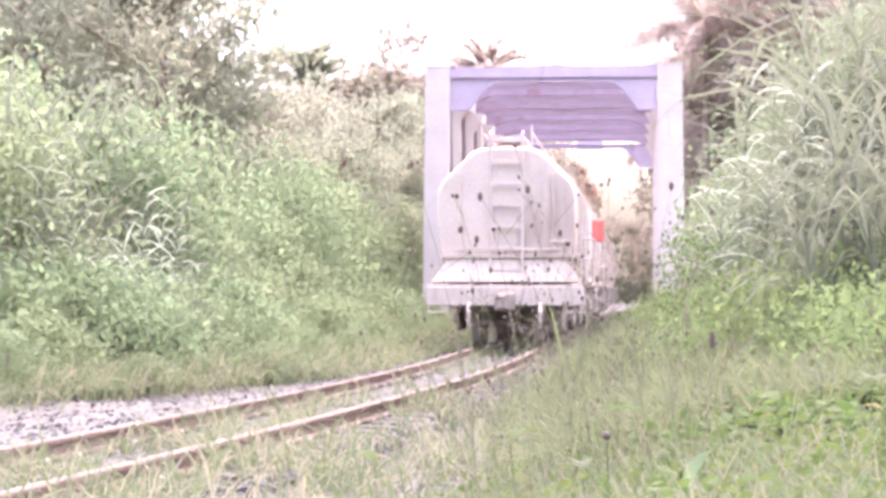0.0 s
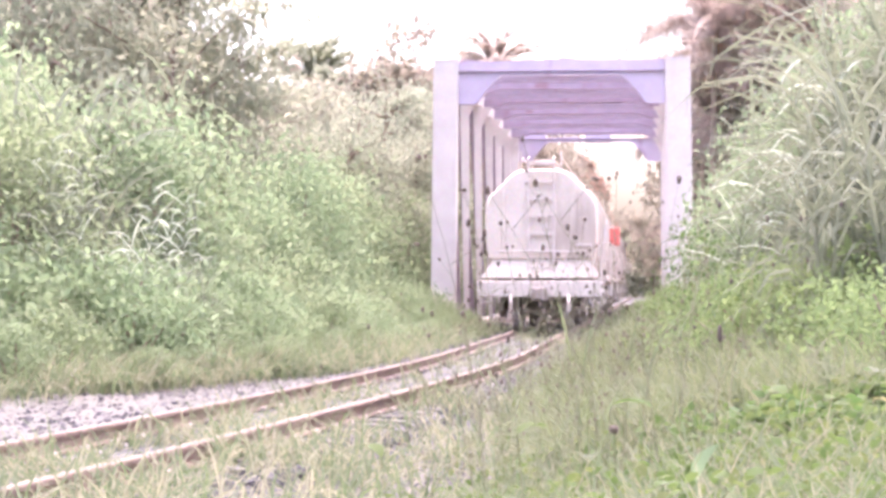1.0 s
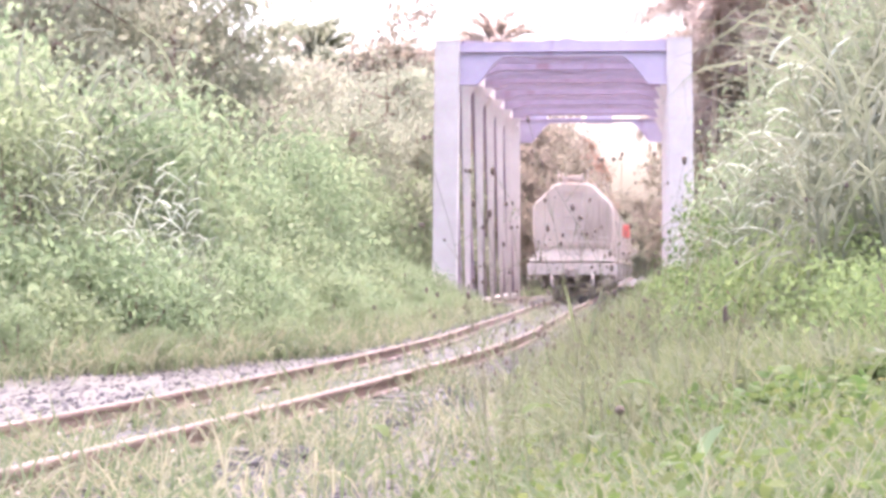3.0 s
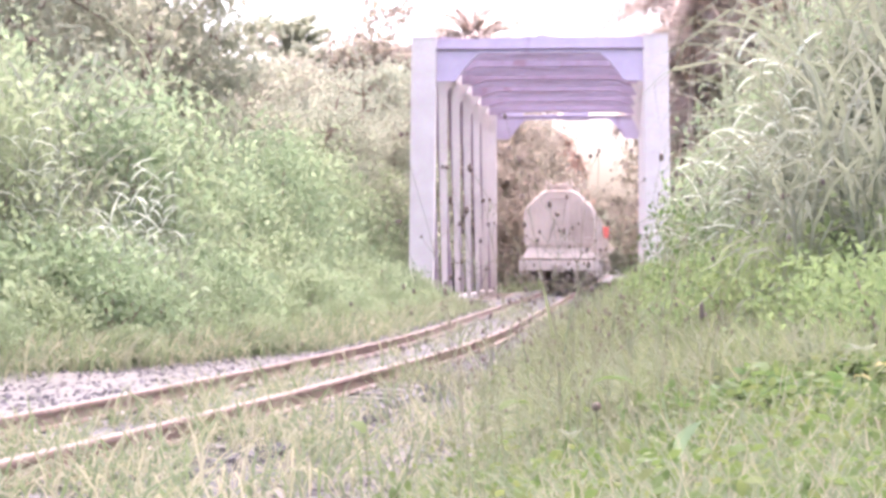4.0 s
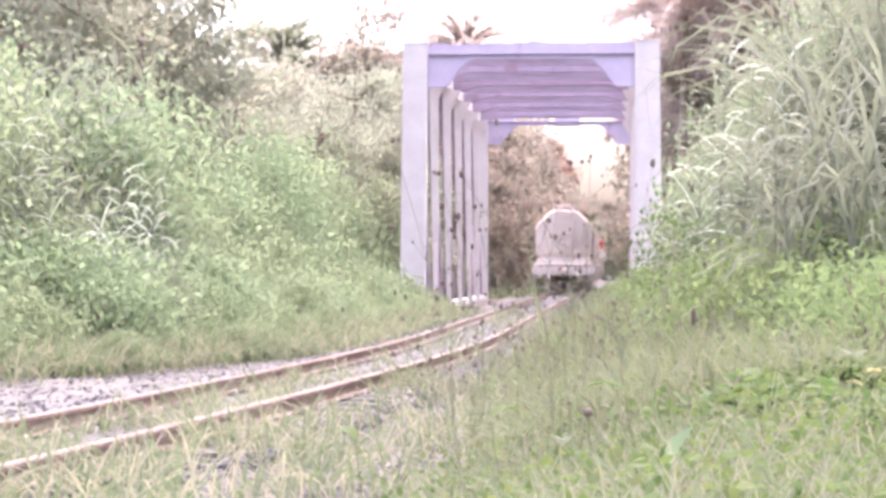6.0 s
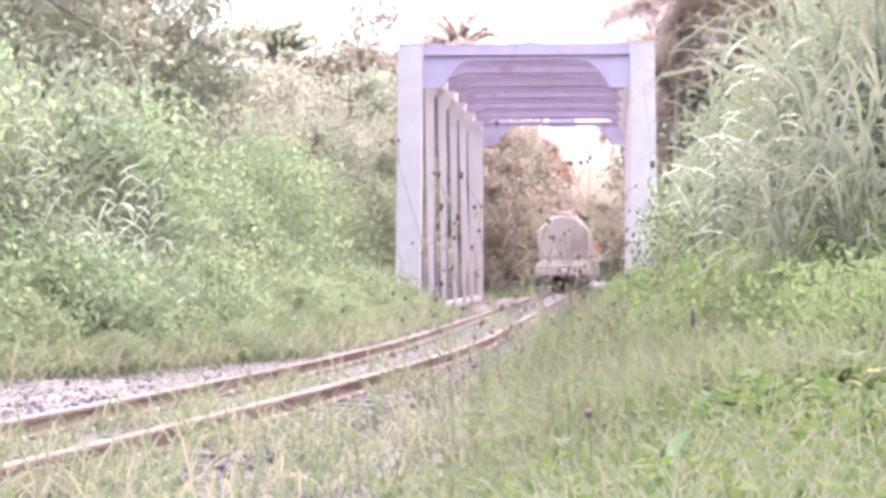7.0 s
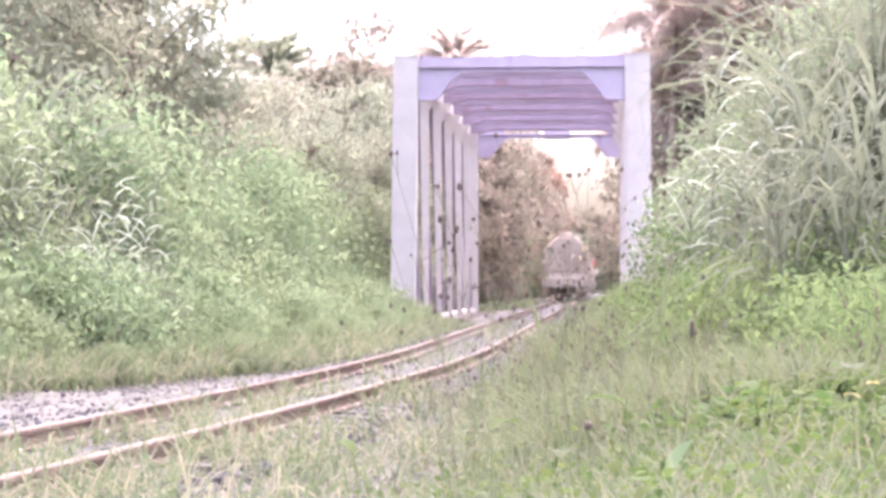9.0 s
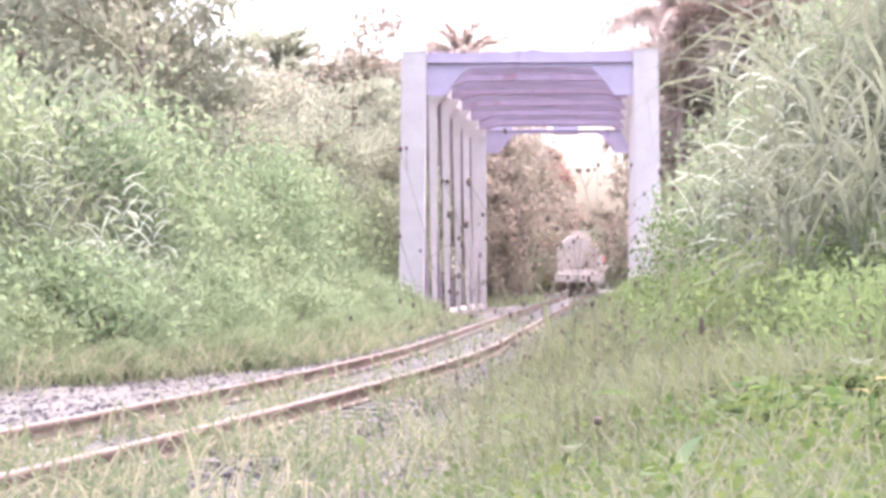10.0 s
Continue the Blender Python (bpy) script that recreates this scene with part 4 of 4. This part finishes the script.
sow(sparse, spots, "weeds on the bank")


# ---- pale canes standing out of the shrubs across the track ----
for i, (u, d, h) in enumerate(((-575, 31.5, 2.7), (-545, 32.0, 2.3), (-515, 33.0, 2.6), (-700, 31.0, 3.0), (-755, 30.5, 3.3), (-735, 31.0, 2.7), (-610, 31.0, 2.1), (-480, 36.0, 2.2), (-660, 30.5, 1.8))):
    ob = plume_cane(430 + i, h, 16, "pale green cane arching out of the shrubs")
    x = px(u, 0, d)
    ob.matrix_basis = pose(x, d, ground_z(x, d) - .05, 0, 0, 25 * math.sin(i * 1.9))


# ---- tall flowering stalks in the bank grass ----
def stalk(seed, h):
    r = np.random.RandomState(seed)
    ob = tagged(new("grass_stalk"), "thin dry grass stalk with dark seed heads", "grass stalk", "flowering stalks")
    lx, ly = r.normal(0, .3, 2) * h
    line = [((lx * k * k, ly * k * k, h * k), .0017 - .0008 * k) for k in np.linspace(0, 1, 6)]
    lines = [line]
    heads = [(np.array(line[-1][0]), 1.0)]
    for j in range(r.randint(4, 9)):
        k = r.uniform(.45, .95)
        p0 = np.array((lx * k * k, ly * k * k, h * k))
        p1 = p0 + np.array((r.normal(0, .07), r.normal(0, .07), r.uniform(.02, .13)))
        lines.append([(tuple(p0), .0011), (tuple(p1), .0008)])
        heads.append((p1, .7))
    stems("stem", lines, M_STRAW, ob, 4)
    for p, k in heads:
        bm = bmesh.new()
        bmesh.ops.create_icosphere(bm, subdivisions=1, radius=.0065 * k * r.uniform(.7, 1.3))
        bmesh.ops.scale(bm, vec=(1, 1, r.uniform(1.0, 1.9)), verts=bm.verts[:])
        bmesh.ops.translate(bm, vec=tuple(p), verts=bm.verts[:])
        part("seed_head", bm, M_SEED, ob)
    for j, k in enumerate((.1, .2, .35, .5)):
        s = Soup(seed * 10 + j)
        s.blades(np.array([(lx * k * k, ly * k * k, h * k)]), .25, .004, .5, .9)
        s.make("leaf_blade", M_GRASS, ob)
    return ob


kinds = [stalk(200 + i, .95 + .06 * i) for i in range(6)]
spots = []
for i in range(46):
    d = R.uniform(7.0, 15.0)
    u = R.gauss(130, 180)
    x = px(u, 0, d)
    if x - track_x(d) < 1.3:
        continue
    spots.append((x, d, R.uniform(0, 6.28), R.uniform(.75, 1.15)))
for i in range(20):                             # the tallest, in front of the bridge
    d = R.uniform(7.5, 10.5)
    x = px(R.uniform(20, 400), 0, d)
    spots.append((x, d, R.uniform(0, 6.28), R.uniform(.95, 1.28)))
sow(kinds, spots, "flowering stalks")


# ---- single plants that stand out in the near grass ----
def spot(u, v, depth):
    return (px(u, 0, depth), depth, EYE_Z - v / F * depth)


def near_plants():
    x, y, z = spot(262, 252, 7.0)
    ob = tagged(new("seed_stem"), "thin stem with a round brown seed bud", "seed stem")
    ob.matrix_basis = pose(x, y, z)
    g = ground_z(x, y) - z
    stems("stem", [[((.02, 0, g), .004), ((.01, 0, g * .5), .003), ((0, 0, 0), .002)]], M_GRASS, ob, 5)
    bm = bmesh.new()
    bmesh.ops.create_icosphere(bm, subdivisions=2, radius=.014)
    part("bud", bm, M_SEED, ob, "round brown bud")
    x, y, z = spot(448, 98, 8.0)
    ob = tagged(new("seed_stem"), "tall stem with a dark upright seed spike", "seed stem")
    ob.matrix_basis = pose(x, y, z)
    g = ground_z(x, y) - z
    stems("stem", [[((-.08, 0, g), .0025), ((-.02, 0, g * .5), .002), ((0, 0, 0), .0015)]], M_STRAW, ob, 5)
    bm = bmesh.new()
    bmesh.ops.create_icosphere(bm, subdivisions=2, radius=.009)
    bmesh.ops.scale(bm, vec=(1, 1, 3.4), verts=bm.verts[:])
    bmesh.ops.translate(bm, vec=(0, 0, .028), verts=bm.verts[:])
    part("seed_spike", bm, M_SEED, ob, "dark brown seed spike")
    # broad leaves: bearing, drop, length, width, tilt from upright, heading, material
    for k, (u, v, ln, w, tilt, head, m, lb) in enumerate((
            (404, 345, .13, .028, .12, .3, M_LEAF, "upright dark green blade-shaped leaf"),
            (345, 350, .13, .035, 1.35, .1, M_REED, "pale drooping broad leaf"),
            (745, 205, .06, .028, .9, 2.5, M_PETAL, "yellowed broad leaf among the vines"),
            (758, 180, .05, .028, 1.1, .5, M_PETAL, "yellowed broad leaf among the vines"),
            (725, 150, .07, .06, 1.2, 1.0, M_REED, "pale green heart-shaped leaf"),
            (560, 190, .12, .05, 1.0, 2.0, M_VINE, "broad green weed leaf"),
            (330, 215, .14, .05, 1.0, 2.8, M_VINE, "broad green weed leaf"),
            (90, 260, .12, .045, .9, .6, M_VINE, "broad green weed leaf"),
            (-150, 300, .11, .04, .8, 2.2, M_VINE, "broad green weed leaf"),
            (215, 300, .1, .06, 1.3, 1.5, M_REED, "pale green heart-shaped leaf"))):
        x, y, z = spot(u, v, 6.8 if v > 320 else 8.0)
        g = ground_z(x, y) - z
        ob = tagged(new("broad_leaf_weed"), lb + " on a thin stem", "weed", "broad-leaved weeds")
        ob.matrix_basis = pose(x, y, z)
        stems("stem", [[((.06, .03, max(g, -.4)), .002), ((.02, .01, max(g, -.4) * .5), .002), ((0, 0, 0), .0015)]], M_VINE, ob, 5)
        bm = bmesh.new()
        rows = []
        for i in range(7):
            q = i / 6
            half = w * .75 * math.sin(math.pi * min(1, .08 + q * .9)) ** .8
            th = tilt + q * .5
            p = Vector((math.cos(head) * math.sin(th), math.sin(head) * math.sin(th), math.cos(th))) * ln * q
            sd = Vector((-math.sin(head), math.cos(head), 0)) if abs(math.sin(head)) > .5 or tilt > .3 else Vector((1, 0, 0))
            rows.append([bm.verts.new(p - sd * half + Vector((0, 0, half * .3))), bm.verts.new(p), bm.verts.new(p + sd * half + Vector((0, 0, half * .3)))])
        for a_, b_ in zip(rows, rows[1:]):
            for i in (0, 1):
                bm.faces.new((a_[i], a_[i + 1], b_[i + 1], b_[i]))
        part("leaf", bm, m, ob)


near_plants()


# ---- grass, stones ----
def build_grass():
    r = np.random.RandomState(3)
    s, dry, broad = Soup(3), Soup(4), Soup(6)
    g, st, bl = [], [], []
    for i in range(120000):
        d = 3.2 + 60 * r.uniform(0, 1) ** 1.7
        x = r.uniform(-.2, .2) * d
        u = x - track_x(d)
        if u > bank_at(d) + .1 + .5 * r.uniform():
            p = (x, d, ground_z(x, d) - .02)
            k = r.uniform()
            (st if k > .86 else (bl if k > .5 else g)).append(p)
    s.blades(np.array(g), .4, .0105, .42, .95)
    dry.blades(np.array(st), .42, .004, .3, .7)
    b = np.array(bl)
    broad.leaves(b + np.stack([np.zeros(len(b)), np.zeros(len(b)), r.uniform(.03, .34, len(b))], 1), .042, .1, .62, oval=True)
    for q, nm, m, lb in ((s, "grass", M_GRASS, "long bright green grass on the bank"), (dry, "dry_grass", M_STRAW, "straw-coloured dry grass stalks"), (broad, "weeds", M_VINE, "small broad-leaved weeds among the grass")):
        tagged(q.make(nm, m), lb, "grass", kind="stuff")
    s, g = Soup(12), []
    for i in range(26000):
        d = r.uniform(11, 34)
        x = px(r.uniform(180, 800), 0, d)
        if x - track_x(d) > bank_at(d) + .7:
            g.append((x, d, ground_z(x, d) - .02))
    s.blades(np.array(g), .62, .013, .35, .9)
    tagged(s.make("rank_grass", M_GRASS), "rank knee-high green grass on the bank", "grass", kind="stuff")
    s, g = Soup(14), []
    for i in range(15000):
        d = r.uniform(38, 125)
        u = r.uniform(1.15, 7.0) * (1 if r.uniform() < .6 else -1)
        if d < 100 and u < 0:
            continue
        if 64 < d < 96 and 2.6 < abs(u) < 3.6:
            continue
        x = track_x(d) + u
        g.append((x, d, ground_z(x, d) - .02))
    s.blades(np.array(g), .6, .03, .35, .9)
    tagged(s.make("far_verge_grass", M_GRASS), "tall green weeds beside the track near the bridge", "grass", kind="stuff")
    # ground cover round the camera
    s, g = Soup(13), []
    for i in range(14000):
        x, y = r.uniform(-14, 16), r.uniform(-12, 9)
        u = x - track_x(max(2.0, y))
        if u > 2.6 and not (y > 3 and abs(x) < .2 * y) and x * x + y * y > .8:
            g.append((x, y, ground_z(x, y) - .02))
    s.blades(np.array(g), .3, .012, .5, 1.0)
    tagged(s.make("bank_grass", M_GRASS), "short green grass on the bank", "grass", kind="stuff")
    # tufts between and beside the rails and along the far verge
    s, dry = Soup(8), Soup(9)
    g, st, tall = [], [], []
    for i in range(44000):
        d = 10 + 52 * r.uniform() ** 1.3
        k = r.uniform()
        u = r.uniform(-.42, .42) if k < .2 else (.66 + 1.9 * r.uniform() ** 1.6 if k < .42 else -(shoulder(d) + r.normal(.25, .45)))
        if k < .42 and (noise.noise((u * 2, d * .6, 3)) < .02 or (d > 24 and r.uniform() < .75)):
            continue
        x = track_x(d) + u
        p = (x, d, max(ground_z(x, d), -.2) - .01)
        if k >= .42 and noise.noise((x * .9, d * .5, 9)) > -.02:
            tall.append(p)
        else:
            (st if r.uniform() > .55 else g).append(p)
    for i in range(900):                        # a heap of dead grass beside the ballast
        d = 36 + r.normal(0, .9)
        x = px(-480, 0, 36) + r.normal(0, .45)
        st.append((x, d, ground_z(x, d) - .01))
    for i in range(1300):                       # rank tufts on the near shoulder
        d = r.uniform(9.5, 17)
        u = .68 + 1.5 * r.uniform() ** 1.3
        if noise.noise((u * 1.6, d * .8, 5)) > -.12:
            x = track_x(d) + u
            (st if i % 2 else g).append((x, d, max(ground_z(x, d), -.2) - .01))
    s.blades(np.array(g), .42, .009, .4, .9)
    dry.blades(np.array(st), .46, .008, .5, 1.0)
    half = len(tall) * 2 // 3
    s.blades(np.array(tall[:half]), .62, .013, .4, 1.1)
    dry.blades(np.array(tall[half:]), .62, .01, .45, 1.1)
    for q, nm, m, lb in ((s, "verge_grass", M_GRASS, "green grass tufts along the track"), (dry, "verge_dry_grass", M_STRAW, "pale dry grass along the track")):
        tagged(q.make(nm, m), lb, "grass", kind="stuff")


build_grass()


def build_stones():
    r = np.random.RandomState(11)
    cube = np.array([(-1, -1, -1), (1, -1, -1), (1, 1, -1), (-1, 1, -1), (-1, -1, 1), (1, -1, 1), (1, 1, 1), (-1, 1, 1)]) * .6
    pos, size = [], []
    while len(pos) < 25000:
        d = 10 + 55 * r.uniform() ** 1.5
        u = r.uniform(-shoulder(d) - .3, 2.2)
        if abs(abs(u) - RAIL_AT) < .1:
            continue
        x = track_x(d) + u
        h = -.155 if abs(u) < 1.4 else max(ground_z(x, d), -.36)
        pos.append((x, d, h - .004))
        size.append(r.uniform(.014, .032))
    pos, size = np.array(pos), np.array(size)
    n = len(pos)
    v = cube[None] * size[:, None, None] * r.uniform(.65, 1.35, (n, 8, 3)) * r.uniform(.6, 1.4, (n, 1, 3)) * (1, 1, .6)
    a = r.uniform(0, 6.28, n)
    c, s_ = np.cos(a)[:, None], np.sin(a)[:, None]
    v = np.stack([v[..., 0] * c - v[..., 1] * s_, v[..., 0] * s_ + v[..., 1] * c, v[..., 2] + v[..., 0] * r.uniform(-.5, .5, (n, 1))], -1) + pos[:, None]
    s = Soup(1)
    s.add(v, [(3, 2, 1, 0), (4, 5, 6, 7), (0, 1, 5, 4), (1, 2, 6, 5), (2, 3, 7, 6), (3, 0, 4, 7)])
    tagged(s.make("ballast_stones", M_STONE), "loose grey-mauve crushed ballast stones", "ballast", kind="stuff")


build_stones()


def build_near_stones():
    """The stones of the nearest stretch, one by one."""
    r = np.random.RandomState(21)
    track = bpy.data.objects["railway_track"]
    meshes = []
    for k in range(6):
        bm = bmesh.new()
        bmesh.ops.create_icosphere(bm, subdivisions=1, radius=1)
        for v in bm.verts:
            v.co = Vector((v.co.x * r.uniform(.7, 1.25), v.co.y * r.uniform(.7, 1.25), v.co.z * r.uniform(.5, .95)))
        me = bpy.data.meshes.new("stone")
        bm.to_mesh(me)
        bm.free()
        me.materials.append(M_STONE)
        meshes.append(me)
    for i in range(300):
        d = r.uniform(12.5, 22)
        u = r.uniform(.75, 2.2) if i % 3 == 0 else -r.uniform(.75, 2.6)
        x = track_x(d) + u
        h = -.15 if abs(u) < 1.4 else max(ground_z(x, d), -.36)
        k = r.uniform(.022, .042)
        share("stone", meshes[i % 6], track, Matrix.LocRotScale((x, d, h + k * .12), Euler(tuple(r.uniform(0, 6.28, 3))), (k, k, k)))


build_near_stones()


# ---- what moves ----
def tail_y(t):
    return 42.0 + 10.25 * t


def motions():
    times = [i * .5 for i in range(21)]
    for i, wg in enumerate(TRAIN):
        walk(wg, [(t, track_pose(tail_y(t) + i * PITCH)) for t in times])
        for ws in [c for c in wg.children if c.name.startswith("wheelset")]:
            place = Vector(ws.location)
            fine = [j * .05 for j in range(201)]
            walk(ws, [(t, Matrix.Translation(place) @ Matrix.Rotation(-(tail_y(t) - 42.0) / .42, 4, "X")) for t in fine])
    # the draught of the train pushes the canes over, then they fall back
    for i, (ob, rest) in enumerate(SWAYING + PLUMES):
        rows = []
        for t in times:
            push = step(0, .5, t) * (1 - step(2.0, 3.8, t))
            a = (5.0 if i >= len(SWAYING) else 1.6) * push + .5 * math.sin(t * 3.1 + i) * (.4 + push)
            rows.append((t, rest @ Matrix.Rotation(radians(a), 4, (rest.to_3x3().inverted() @ Vector((0, 1, 0))).normalized())))
        walk(ob, rows)


motions()
